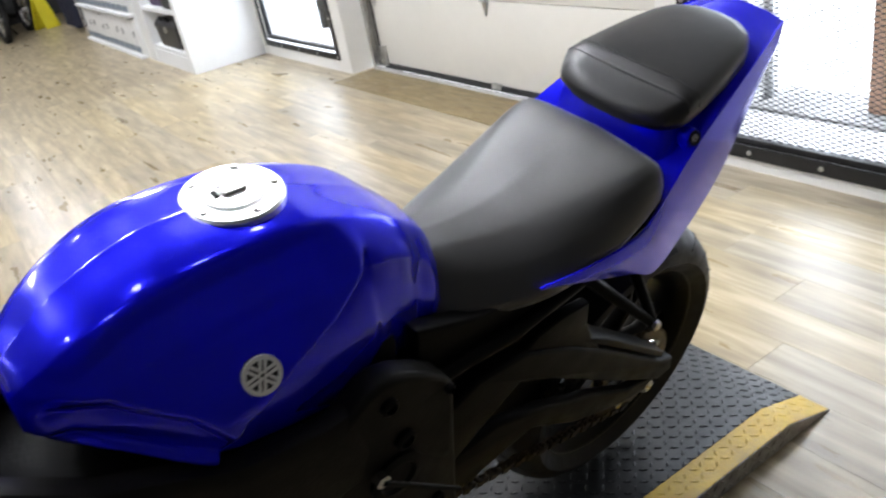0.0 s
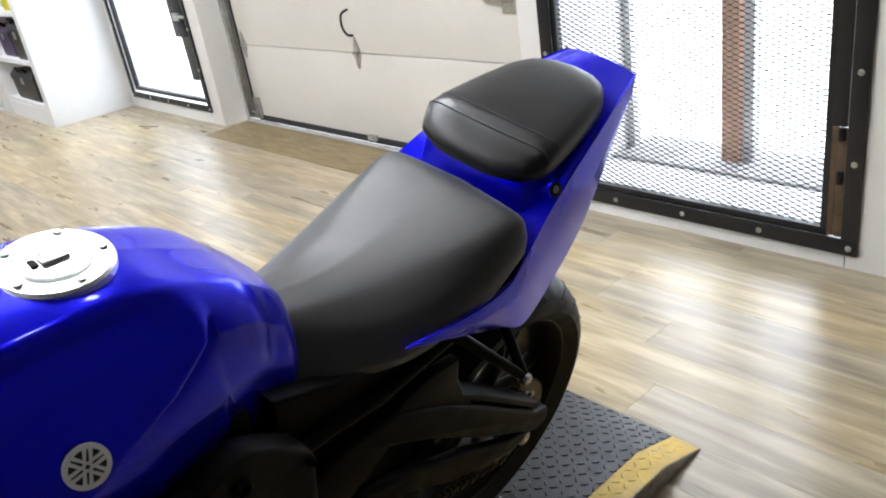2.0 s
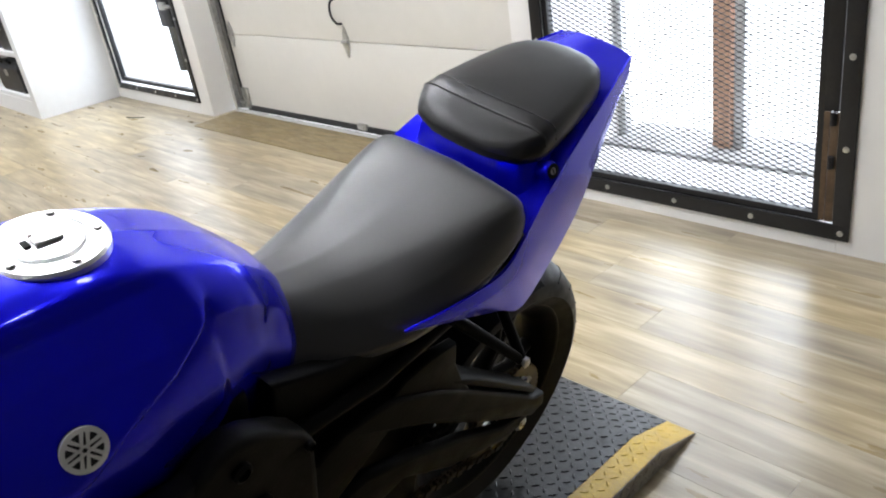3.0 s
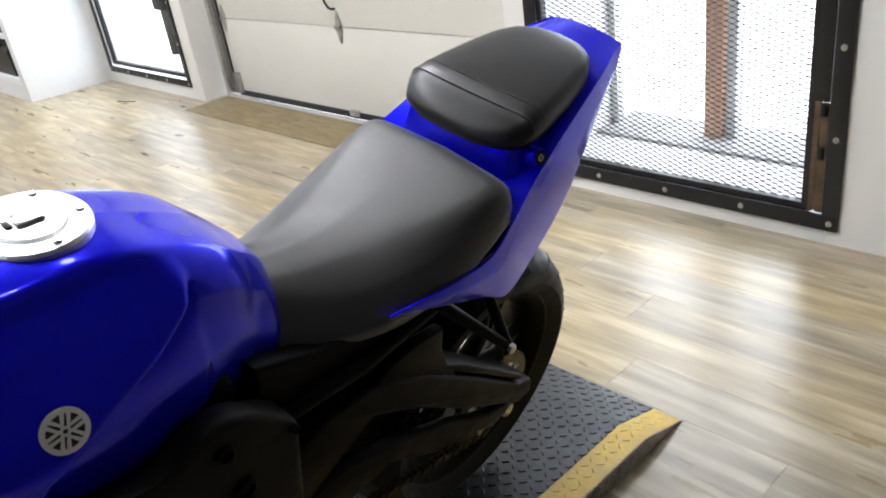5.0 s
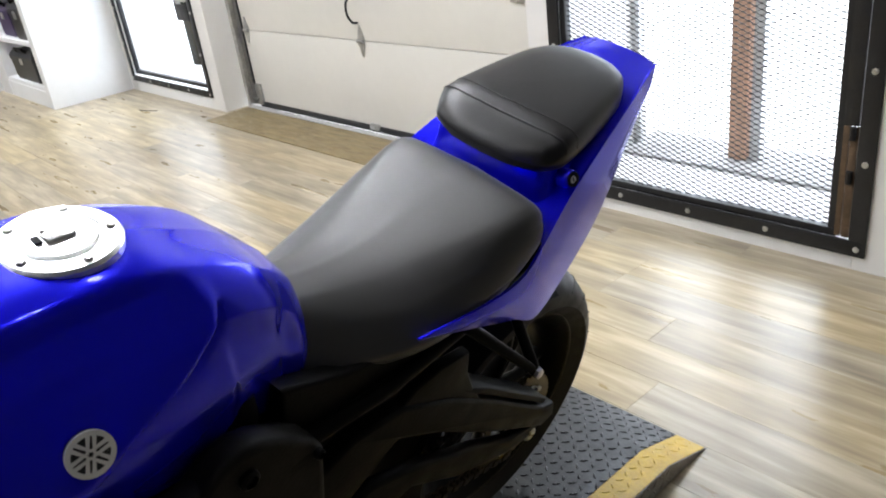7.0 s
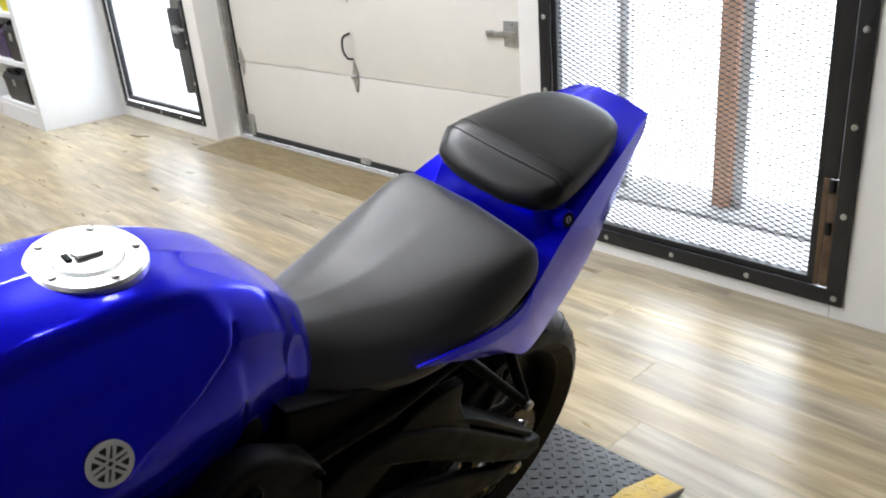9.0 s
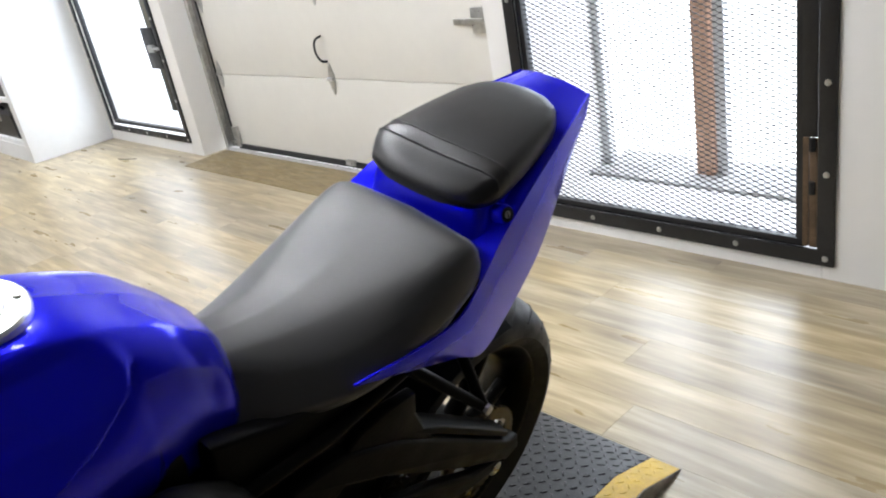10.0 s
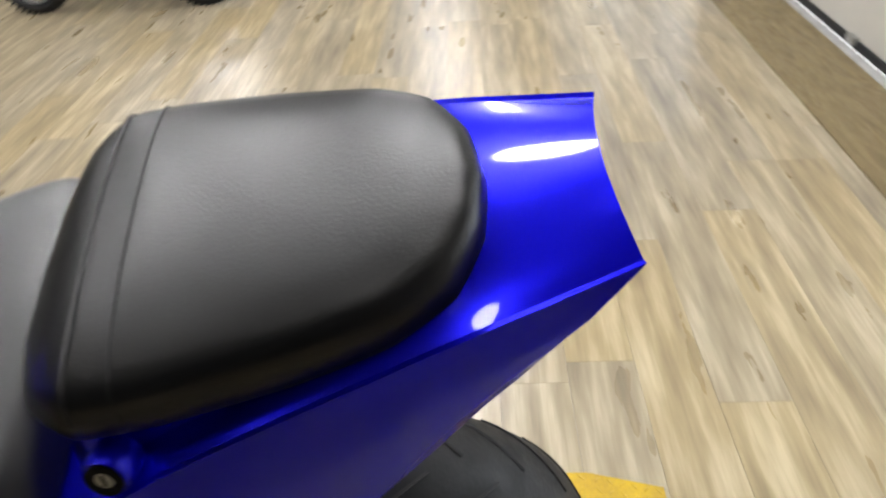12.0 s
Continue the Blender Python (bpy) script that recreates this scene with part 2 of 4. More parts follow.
def add_tube(bm, pts, r, seg=10, cap=True):
    """A round bar along a run of points; r may be a number or one number a point."""
    pts = [Vector(p) for p in pts]
    rs = r if isinstance(r, (list, tuple)) else [r] * len(pts)
    rings, ref = [], None
    for i, p in enumerate(pts):
        d = (pts[min(i + 1, len(pts) - 1)] - pts[max(i - 1, 0)]).normalized()
        if ref is None:
            ref = d.orthogonal().normalized()
        a = (ref - d * ref.dot(d)).normalized()
        ref = a
        b = d.cross(a)
        rings.append([p + (a * math.cos(k) + b * math.sin(k)) * rs[i] for k in (2 * math.pi * q / seg for q in range(seg))])
    return add_loft(bm, rings, True, cap)


def tube(pts, r, seg=10):
    return add_tube(bmesh.new(), pts, r, seg)


def add_lathe(bm, prof, seg=48, m=None, closed=False):
    """Turns a run of (radius, height) round the z axis, then places it by m."""
    m = m or Matrix.Identity(4)
    rings = [[m @ Vector((r * math.cos(k), r * math.sin(k), z)) for k in (2 * math.pi * q / seg for q in range(seg))] for r, z in prof]
    if closed:
        rings = rings + [rings[0]]
    add_loft(bm, rings, True, not closed)
    if closed:
        bmesh.ops.remove_doubles(bm, verts=bm.verts, dist=1e-6)
    return bm


def lathe(prof, seg=48, m=None, closed=False):
    return add_lathe(bmesh.new(), prof, seg, m, closed)


def spline(ctrl, n):
    """A smooth run of n points through the control points (Catmull-Rom)."""
    c = np.asarray(ctrl, float)
    c = np.vstack([2 * c[:1] - c[1:2], c, 2 * c[-1:] - c[-2:-1]])
    k = len(c) - 3
    out = []
    for u in np.linspace(0, k, n):
        i = min(int(u), k - 1)
        f = u - i
        a, b, d, e = c[i:i + 4]
        out.append(0.5 * (2 * b + (d - a) * f + (2 * a - 5 * b + 4 * d - e) * f * f + (3 * b - a - 3 * d + e) * f ** 3))
    return np.array(out)


def sheet(grid, thick, flip=False):
    """A sheet of the given thickness over a grid of points (rows of equal length)."""
    bm = bmesh.new()
    g = [[Vector(p) for p in r] for r in grid]
    vs = [[bm.verts.new(p) for p in r] for r in g]
    for a, b in zip(vs, vs[1:]):
        for i in range(len(a) - 1):
            q = (a[i], a[i + 1], b[i + 1], b[i])
            bm.faces.new(q[::-1] if flip else q)
    bm.normal_update()
    bmesh.ops.solidify(bm, geom=bm.faces[:], thickness=thick)
    return bm


def turn_to(axis):
    """The matrix that turns z to an axis."""
    return Vector((0, 0, 1)).rotation_difference(Vector(axis)).to_matrix().to_4x4()


# ---------------------------------------------------------------- the room
FLOOR_X0, FLOOR_X1, FLOOR_Y0 = -14.0, 1.6, -7.5
DOOR_X0, DOOR_X1, DOOR_Y = -4.184, -1.337, 0.19
GATE_X0, GATE_X1 = -1.218, 0.022
SIDE_X0, SIDE_X1 = -5.72, -4.325
TOP = 2.06
CEIL_Z = 3.0

subfloor = tagged(part("floor", box((FLOOR_X0, FLOOR_Y0, -0.12), (FLOOR_X1, 0.19, -0.006)), M_UNDER), kind="structure",
                  label="workshop floor of pale oak vinyl planks")


def wall_piece(name, lo, hi, mat=M_WALL, label="white painted plaster wall"):
    return tagged(part(name, box(lo, hi, 0.006), mat), kind="structure", label=label)


WY = 0.52
wall_piece("wall_north_pier", (GATE_X1 - 0.04, 0, -0.1), (FLOOR_X1, WY, CEIL_Z))
wall_piece("wall_north_post", (DOOR_X1, 0, -0.1), (GATE_X0 + 0.04, WY, CEIL_Z))
wall_piece("wall_north_jamb", (SIDE_X1 - 0.04, 0, -0.1), (DOOR_X0, WY, CEIL_Z))
wall_piece("wall_north_end", (FLOOR_X0, 0, -0.1), (SIDE_X0 + 0.04, WY, CEIL_Z))
wall_piece("wall_gate_foot", (GATE_X0 + 0.04, 0, -0.1), (GATE_X1 - 0.04, WY, 0.09))
wall_piece("wall_side_foot", (SIDE_X0 + 0.04, 0, -0.1), (SIDE_X1 - 0.04, WY, 0.09))
wall_piece("wall_gate_head", (GATE_X0 + 0.04, 0, TOP), (GATE_X1 - 0.04, WY, CEIL_Z))
wall_piece("wall_side_head", (SIDE_X0 + 0.04, 0, TOP), (SIDE_X1 - 0.04, WY, CEIL_Z))
wall_piece("wall_door_head", (DOOR_X0, 0, 2.15), (DOOR_X1, WY, CEIL_Z))
# added dark walls; the unseen east and south ones cut bounce and darken reflections
wall_piece("wall_east_unseen", (FLOOR_X1, FLOOR_Y0, -0.1), (FLOOR_X1 + 0.2, WY, CEIL_Z), M_DARKWALL, "plain dark wall added to close the room")
wall_piece("wall_west", (FLOOR_X0 - 0.2, FLOOR_Y0, -0.1), (FLOOR_X0, WY, CEIL_Z), M_DARKWALL, "plain dark wall added to close the room")
wall_piece("wall_south_unseen", (FLOOR_X0, FLOOR_Y0 - 0.2, -0.1), (FLOOR_X1, FLOOR_Y0, CEIL_Z), M_DARKWALL, "plain dark wall added to close the room")
# ceiling is out of view; its dark tone is chosen to reduce fill and reflections
tagged(part("ceiling", box((FLOOR_X0 - 0.2, FLOOR_Y0 - 0.2, CEIL_Z), (FLOOR_X1 + 0.2, WY, CEIL_Z + 0.15)), M_CEIL), kind="structure",
       label="unseen ceiling, dark to hold back fill light")

# tube lamps on the ceiling


def tube_lamp(x, y, turn, power):
    root = tagged(empty("ceiling_lamp", pose(x, y, CEIL_Z, 0, 0, turn)), "white batten lamp with two lit tubes on the ceiling", "lamp", "ceiling lamps")
    part("housing", box((-0.62, -0.11, -0.06), (0.62, 0.11, -0.001), 0.01), M_WHITE_METAL, root)
    for s in (-0.055, 0.055):
        part("tube", tube([(-0.58, s, -0.09), (0.58, s, -0.09)], 0.016, 12), M_TUBE, root)
    data = bpy.data.lights.new("lamp_light", "AREA")
    data.shape, data.size, data.size_y, data.energy, data.color = "RECTANGLE", 1.1, 0.16, power, (0.985, 0.985, 1.0)
    ob = new("lamp_light", data)
    ob.parent = root
    ob.matrix_basis = pose(0, 0, -0.115)
    return root


for lx, ly, power in ((-11.5, -2.0, 28), (-9.0, -1.6, 32), (-6.4, -1.6, 36), (-3.8, -1.6, 34), (-9.0, -4.4, 36), (-6.4, -4.4, 40), (-3.8, -4.4, 30), (-3.8, -6.4, 14)):
    tube_lamp(lx, ly, 90 if lx > -2 else 0, power)



def round_lamp(x, y, power=0.0, size=1.0):
    root = tagged(empty("round_lamp", pose(x, y, CEIL_Z)), "small round lit lamp set on the ceiling", "lamp", "round ceiling lamps")
    root.scale = (size, size, 1)
    part("rim", lathe([(0.13, -0.001), (0.13, -0.03), (0.10, -0.036), (0.10, -0.02), (0.0005, -0.02)], 28), M_WHITE_METAL, root)
    part("lens", lathe([(0.098, -0.022), (0.094, -0.034), (0.0005, -0.036)], 28), M_SPOT if not power else M_PANEL, root)
    if power:
        data = bpy.data.lights.new("lamp_light", "AREA")
        data.shape, data.size, data.energy, data.color = "DISK", 0.19, power, (0.985, 0.985, 1.0)
        ob = new("lamp_light", data)
        ob.parent = root
        ob.matrix_basis = pose(0, 0, -0.045)


for lx, ly in ((-2.6, -3.2), (-0.2, -1.2), (0.1, -2.9), (0.7, -1.7), (0.9, -3.7), (-0.3, -4.4), (-2.4, -0.7), (-4.9, -3.0)):
    round_lamp(lx, ly)
for lx, ly, power in ((-1.25, -0.95, 21), (-1.25, -1.65, 21), (-1.25, -2.45, 19), (-1.25, -3.2, 17), (-1.25, -4.3, 15)):
    round_lamp(lx, ly, power, 1.9)

# daylight seen outside
outside = tagged(part("backdrop", box((-9.5, 2.6, -2.0), (4.5, 2.62, 4.5)), M_OUT), kind="structure", label="blank bright overcast daylight outside")

# ---------------------------------------------------------------- barred openings


def strand_mesh(x0, x1, z0, z1, cw, ch, w, d, y=0.0):
    """Expanded steel: a lattice of slanted strands with flat joints between long diamonds."""
    verts, faces = [], []

    def bar(ax, az, bx, bz, w=w):
        i = len(verts)
        for px, pz in ((ax, az), (bx, bz)):
            verts.extend([(px, y - d, pz - w), (px, y - d * 0.2, pz + w), (px, y + d, pz + w), (px, y + d * 0.2, pz - w)])
        for a, b in ((0, 1), (1, 2), (2, 3), (3, 0)):
            faces.append((i + a, i + b, i + 4 + b, i + 4 + a))

    nx, nz = int((x1 - x0) / cw), int((z1 - z0) / ch)
    for k in range(nz):
        for i in range(nx):
            ax, az = x0 + i * cw, z0 + k * ch
            mx, bx = ax + cw / 2, ax + cw
            j = cw * 0.07
            bar(ax + j, az, mx - j, az + ch / 2)
            bar(mx + j, az + ch / 2, bx - j, az)
            bar(ax + j, az, mx - j, az - ch / 2)
            bar(mx + j, az - ch / 2, bx - j, az)
            bar(ax - j, az, ax + j, az, w * 2.2)
            bar(mx - j, az + ch / 2, mx + j, az + ch / 2, w * 2.2)
    me = bpy.data.meshes.new("mesh")
    me.from_pydata(verts, [], faces)
    return me


def bolt_head(r=0.0075, h=0.006):
    return lathe([(r * 1.35, 0), (r * 1.35, 0.002), (r, 0.002), (r, h * 0.7), (r * 0.8, h), (0.0005, h)], 10, turn_to((0, -1, 0)))


def barred_frame(name, label, x0, x1, z0, z1, bar, hinge, inset=-0.003):
    """A flat black frame bolted to the wall round an opening, with a swinging mesh leaf in it."""
    root = tagged(empty(name, pose(x0, 0, z0)), label, "security gate")
    w, h = x1 - x0, z1 - z0
    for lo, hi in (((0, 0), (w, bar)), ((0, h - bar), (w, h)), ((0, bar), (bar, h - bar)), ((w - bar, bar), (w, h - bar))):
        part("frame_bar", box((lo[0], -0.012, lo[1]), (hi[0], -0.001, hi[1]), 0.002), M_BLACK_STEEL, root)
    head = finish(bolt_head())
    head.materials.append(M_GALV)
    for i in range(5):
        for zz in (bar * 0.5, h - bar * 0.5):
            o = part("bolt", head, None, root)
            o.location = (bar * 0.5 + (w - bar) * i / 4, -0.012, zz)
    for i in range(1, 7):
        for xx in (bar * 0.5, w - bar * 0.5):
            o = part("bolt", head, None, root)
            o.location = (xx, -0.012, bar * 0.5 + (h - bar) * i / 7)
    leaf = part("leaf_frame", leaf_frame(w, h, bar, hinge, inset), M_BLACK_STEEL, root)
    return root, w, h


def leaf_frame(w, h, bar, gap, inset):
    bm = bmesh.new()
    a = bar + inset
    b = 0.026
    for lo, hi in (((a, a), (w - a - gap, a + b)), ((a, h - a - b), (w - a - gap, h - a)), ((a, a + b), (a + b, h - a - b)), ((w - a - gap - b, a + b), (w - a - gap, h - a - b))):
        add_box(bm, (lo[0], 0.004, lo[1]), (hi[0], 0.036, hi[1]), 0.002)
    return bm


gate, gw, gh = barred_frame("security_gate", "black steel gate of expanded mesh over a window opening", GATE_X0, GATE_X1, 0.05, TOP + 0.02, 0.052, 0.05)
part("mesh_panel", strand_mesh(0.062, gw - 0.04, 0.062, gh - 0.07, 0.0415, 0.0185, 0.0012, 0.0020, 0.02), M_MESH, gate, "black expanded steel mesh")
part("hinge_strip", box((gw - 0.104, -0.002, 0.42), (gw - 0.058, 0.012, gh - 0.06), 0.002), M_BLACK_STEEL, gate)
part("hinge_strip", box((gw - 0.102, -0.002, 0.056), (gw - 0.084, 0.012, 0.418), 0.002), M_RUST, gate, "rusty brown hinge strip")
part("hinge_strip", box((gw - 0.080, -0.005, 0.056), (gw - 0.056, 0.006, 0.418), 0.003), M_RUST, gate, "rusty brown hinge strip")
# latch near the edge of the leaf
latch = part("latch_plate", box((0.085, 0.026, 0.235), (0.185, 0.030, 0.375), 0.001), M_BLACK_STEEL, gate)
part("latch_body", box((0.062, -0.022, 0.305), (0.115, 0.004, 0.34), 0.004), M_GALV, latch, "galvanised slide latch")
part("latch_bolt", tube([(0.03, -0.018, 0.322), (0.115, -0.018, 0.322), (0.122, -0.018, 0.315), (0.122, -0.018, 0.255)], 0.006, 8), M_GALV, latch)
part("keeper", box((0.026, -0.028, 0.305), (0.05, -0.010, 0.35), 0.003), M_GALV, gate)
for hz in (0.26, 0.40, 1.2, 1.75):
    part("hinge_barrel", tube([(gw - 0.070, -0.010, hz - 0.02), (gw - 0.070, -0.010, hz + 0.02)], 0.010, 8), M_BLACK_STEEL, gate)

side_gate, sw, sh = barred_frame("security_gate", "black steel mesh door over a bright opening in the white wall", SIDE_X0, SIDE_X1, 0.085, TOP + 0.02, 0.045, 0.0, 0.014)
part("mesh_panel", strand_mesh(0.085, sw - 0.115, 0.09, sh - 0.085, 0.0415, 0.0185, 0.0008, 0.001, 0.02), M_MESH, side_gate, "black expanded steel mesh")
lp = part("latch_plate", box((sw - 0.27, 0.0, 0.52), (sw - 0.085, 0.006, 0.80), 0.002), M_BLACK_STEEL, side_gate, "dark steel latch plate")
part("latch_bolt", tube([(sw - 0.20, -0.012, 0.66), (sw - 0.03, -0.012, 0.66)], 0.011, 8), M_GALV, lp)
part("latch_body", box((sw - 0.20, -0.018, 0.635), (sw - 0.11, -0.001, 0.685), 0.004), M_GALV, lp)

# deep window behind the gate: sill, timber mullion, side posts
tagged(part("window_sill", box((GATE_X0 + 0.041, 0.36, 0.092), (GATE_X1 - 0.041, WY + 0.14, 0.104), 0.004), M_SILL), kind="structure", label="dirty grey strip at the back of the sill")


def window_post(x, y, wx, wy, mat, label):
    return tagged(part("trim_post", box((x - wx / 2, y - wy / 2, 0.085), (x + wx / 2, y + wy / 2, 2.055), 0.004), mat), kind="structure", label=label)


window_post(-0.682, 0.50, 0.073, 0.05, M_WOODPOST, "orange-brown timber mullion of the window")
window_post(-0.615, 0.52, 0.045, 0.05, M_POST, "grey steel window post beside the mullion")
window_post(-1.165, 0.50, 0.05, 0.05, M_POST, "grey steel window post")
window_post(-5.00, 0.50, 0.10, 0.06, M_WALL, "grey steel post behind the mesh door")
tagged(part("side_sill", box((SIDE_X0 - 0.2, WY, -0.1), (SIDE_X1 + 0.2, 0.9, 0.03), 0.01), M_SILL), kind="structure", label="pale ground outside the mesh door")

# ---------------------------------------------------------------- sectional garage door
garage = tagged(empty("garage_door", pose(DOOR_X0, DOOR_Y, 0)), "closed cream sectional garage door with galvanised hardware", "garage door")
DW = DOOR_X1 - DOOR_X0
SEC = 0.483
for k in range(5):
    z0 = 0.045 + k * SEC
    bm = box((0.03, 0.0, z0 + 0.002), (DW - 0.005, 0.045, z0 + SEC - 0.002), 0.004)
    part("door_section", bm, M_DOOR, garage)
part("bottom_seal", box((0.17, -0.012, 0.012), (DW - 0.02, 0.04, 0.045), 0.006), M_RUBBER, garage, "black rubber bottom seal")
# pale strip stands in for the bright line of daylight under the door
part("bright_seal_line", box((0.06, -0.055, 0.007), (DW - 0.01, -0.014, 0.014), 0.001), M_POST, garage)


def hinge(x, z):
    h = part("hinge", loft([[(x + s * a, -0.001 - b, z + dz) for s, b in ((-1, 0), (1, 0), (1, 0.004), (-1, 0.004))] for a, dz in ((0.004, 0.085), (0.028, 0.02), (0.028, -0.02), (0.004, -0.085))]), M_GALV, garage)
    part("knuckle", tube([(x - 0.026, -0.012, z), (x + 0.026, -0.012, z)], 0.010, 10), M_GALV, h)


for hx in (0.185, 1.448, DW - 0.14):
    for k in (1, 2, 3):
        hinge(hx, 0.045 + k * SEC)
# lift handle above the middle hinge
hb = tube(spline([(1.44, -0.004, 0.625), (1.435, -0.035, 0.635), (1.42, -0.05, 0.68), (1.425, -0.045, 0.745), (1.435, -0.004, 0.765)], 20), 0.0065, 8)
part("lift_handle", hb, M_BLACK_STEEL, garage, "black lift handle")
part("handle_foot", loft([[(1.448 + s * a, -0.004 - b, z) for s, b in ((-1, 0), (1, 0), (1, 0.004), (-1, 0.004))] for a, z in ((0.034, 0.525), (0.022, 0.50), (0.010, 0.46), (0.002, 0.44))]), M_GALV, garage)
part("bottom_bracket", box((1.42, -0.022, 0.028), (1.50, -0.001, 0.06), 0.002), M_GALV, garage)
part("corner_bracket", box((0.15, -0.02, 0.03), (0.22, -0.001, 0.17), 0.003), M_GALV, garage)
part("corner_roller", tube([(0.11, -0.02, 0.07), (0.18, -0.02, 0.07)], 0.012, 10), M_GALV, garage)
part("side_lock", box((DW - 0.36, -0.016, 0.80), (DW - 0.18, -0.001, 0.825), 0.003), M_GALV, garage, "galvanised slide lock")
part("lock_plate", box((DW - 0.25, -0.012, 0.76), (DW - 0.15, -0.001, 0.87), 0.002), M_GALV, garage)
for tx in (0.105, DW - 0.03):
    bm = bmesh.new()
    add_box(bm, (tx - 0.02, -0.06, 0.02), (tx + 0.012, -0.054, 2.1))
    add_box(bm, (tx - 0.02, -0.054, 0.02), (tx - 0.016, -0.01, 2.1))
    add_box(bm, (tx - 0.02, -0.01, 0.02), (tx + 0.012, -0.004, 2.1))
    part("track", bm, M_GALV, garage, "galvanised roller track")
part("weather_strip", box((0.118, -0.004, 0.02), (0.140, -0.0005, 2.12), 0.001), M_RUBBER, garage)

tagged(part("threshold_board", box((-4.12, -0.19, -0.004), (-1.335, 0.17, 0.006), 0.002), M_PLY), "worn stained plywood board at the garage door", "threshold")

# ---------------------------------------------------------------- shelf unit and goods
shelf = tagged(empty("shelf_unit", pose(-5.79, 0, 0)), "white painted open shelf unit standing against the wall", "shelf")
part("side_panel", box((-0.10, -0.65, 0.0), (0.0, -0.003, 2.4), 0.004), M_WALL_BLUE, shelf)
part("side_panel", box((-1.41, -0.65, 0.0), (-1.12, -0.003, 2.4), 0.004), M_WALL_BLUE, shelf)
part("back_panel", box((-1.12, -0.03, 0.0), (-0.10, -0.004, 2.4)), M_WALL_BLUE, shelf)
part("plinth", box((-1.12, -0.645, 0.0), (-0.10, -0.60, 0.13)), M_WALL_BLUE, shelf)
for z in (0.15, 0.50, 0.88, 1.30, 1.72):
    part("shelf_board", box((-1.12, -0.64, z - 0.02), (-0.10, -0.03, z + 0.015), 0.003), M_WALL_BLUE, shelf)


def carry_case(x, y, z, w, d, h, mat, label):
    root = tagged(empty("carry_case", pose(x, y, z)), label, "case", "cases on the shelves")
    rings = []
    for zz, k in ((0, 0.93), (h * 0.1, 0.97), (h * 0.62, 1.0), (h * 0.66, 1.0)):
        rings.append([(sx * w / 2 * k, sy * d / 2 * k, zz) for sx, sy in ((-1, -1), (1, -1), (1, 1), (-1, 1))])
    part("body", loft(rings), mat, root, smooth=20)
    rings = []
    for zz, k in ((h * 0.67, 1.03), (h * 0.8, 1.03), (h * 0.92, 0.94), (h, 0.8)):
        rings.append([(sx * w / 2 * k, sy * d / 2 * k, zz) for sx, sy in ((-1, -1), (1, -1), (1, 1), (-1, 1))])
    part("lid", loft(rings), mat, root, smooth=20)
    part("handle", tube([(-w * 0.2, -d * 0.42, h * 0.9), (-w * 0.17, -d * 0.5, h * 1.06), (w * 0.17, -d * 0.5, h * 1.06), (w * 0.2, -d * 0.42, h * 0.9)], 0.012, 8), M_PLASTIC, root)
    part("latch", box((-0.03, -d / 2 * 1.07, h * 0.55), (0.03, -d / 2 * 1.02, h * 0.75), 0.003), M_GALV, root)
    return root


carry_case(-6.39, -0.44, 0.166, 0.60, 0.36, 0.25, M_CASE, "black plastic carry case on the lowest shelf")
carry_case(-6.12, -0.44, 0.516, 0.34, 0.36, 0.30, M_CASE, "tall black plastic case on a white shelf")
carry_case(-6.60, -0.42, 0.516, 0.34, 0.34, 0.26, M_PURPLE, "dark purple case on a white shelf")
carry_case(-6.16, -0.44, 0.896, 0.30, 0.30, 0.24, M_YELLOW_PLASTIC, "yellow plastic case on the upper shelf")


def printed_pack(x, y, z, w, d, h, mark):
    root = tagged(empty("boxed_pack", pose(x, y, z)), "white printed pack with a blue-grey band", "package", "white packs on the low rack")
    part("carton", box((-w / 2, -d / 2, 0), (w / 2, d / 2, h), 0.008), M_PACK, root)
    part("band", box((-w / 2 + 0.004, -d / 2 - 0.003, h * 0.06), (w / 2 - 0.004, -d / 2 - 0.0005, h * 0.24)), M_GREYBAND, root)
    if mark:
        part("print_mark", box((-w * 0.1, -d / 2 - 0.003, h * 0.5), (w * 0.05, -d / 2 - 0.0005, h * 0.68)), M_PLASTIC, root)
    return root


rng = random.Random(5)
rack = tagged(empty("low_rack", pose(-7.25, -0.16, 0)), "white low display rack filled with white packs", "rack")
part("rack_base", box((-2.6, -0.55, 0.0), (-0.02, -0.02, 0.03), 0.004), M_WALL_BLUE, rack)
part("rack_deck", box((-2.6, -0.55, 0.40), (-0.02, -0.02, 0.43), 0.004), M_WALL_BLUE, rack)
for rx in (-2.58, -1.3, -0.04):
    part("rack_upright", box((rx - 0.02, -0.5, 0.03), (rx + 0.02, -0.04, 0.398), 0.003), M_WALL_BLUE, rack)
for zz in (0.031, 0.431):
    for i in range(11):
        printed_pack(-7.40 - i * 0.225, -0.53, zz, 0.205, 0.3, 0.33 + rng.uniform(-0.02, 0.02), i % 3 != 1)


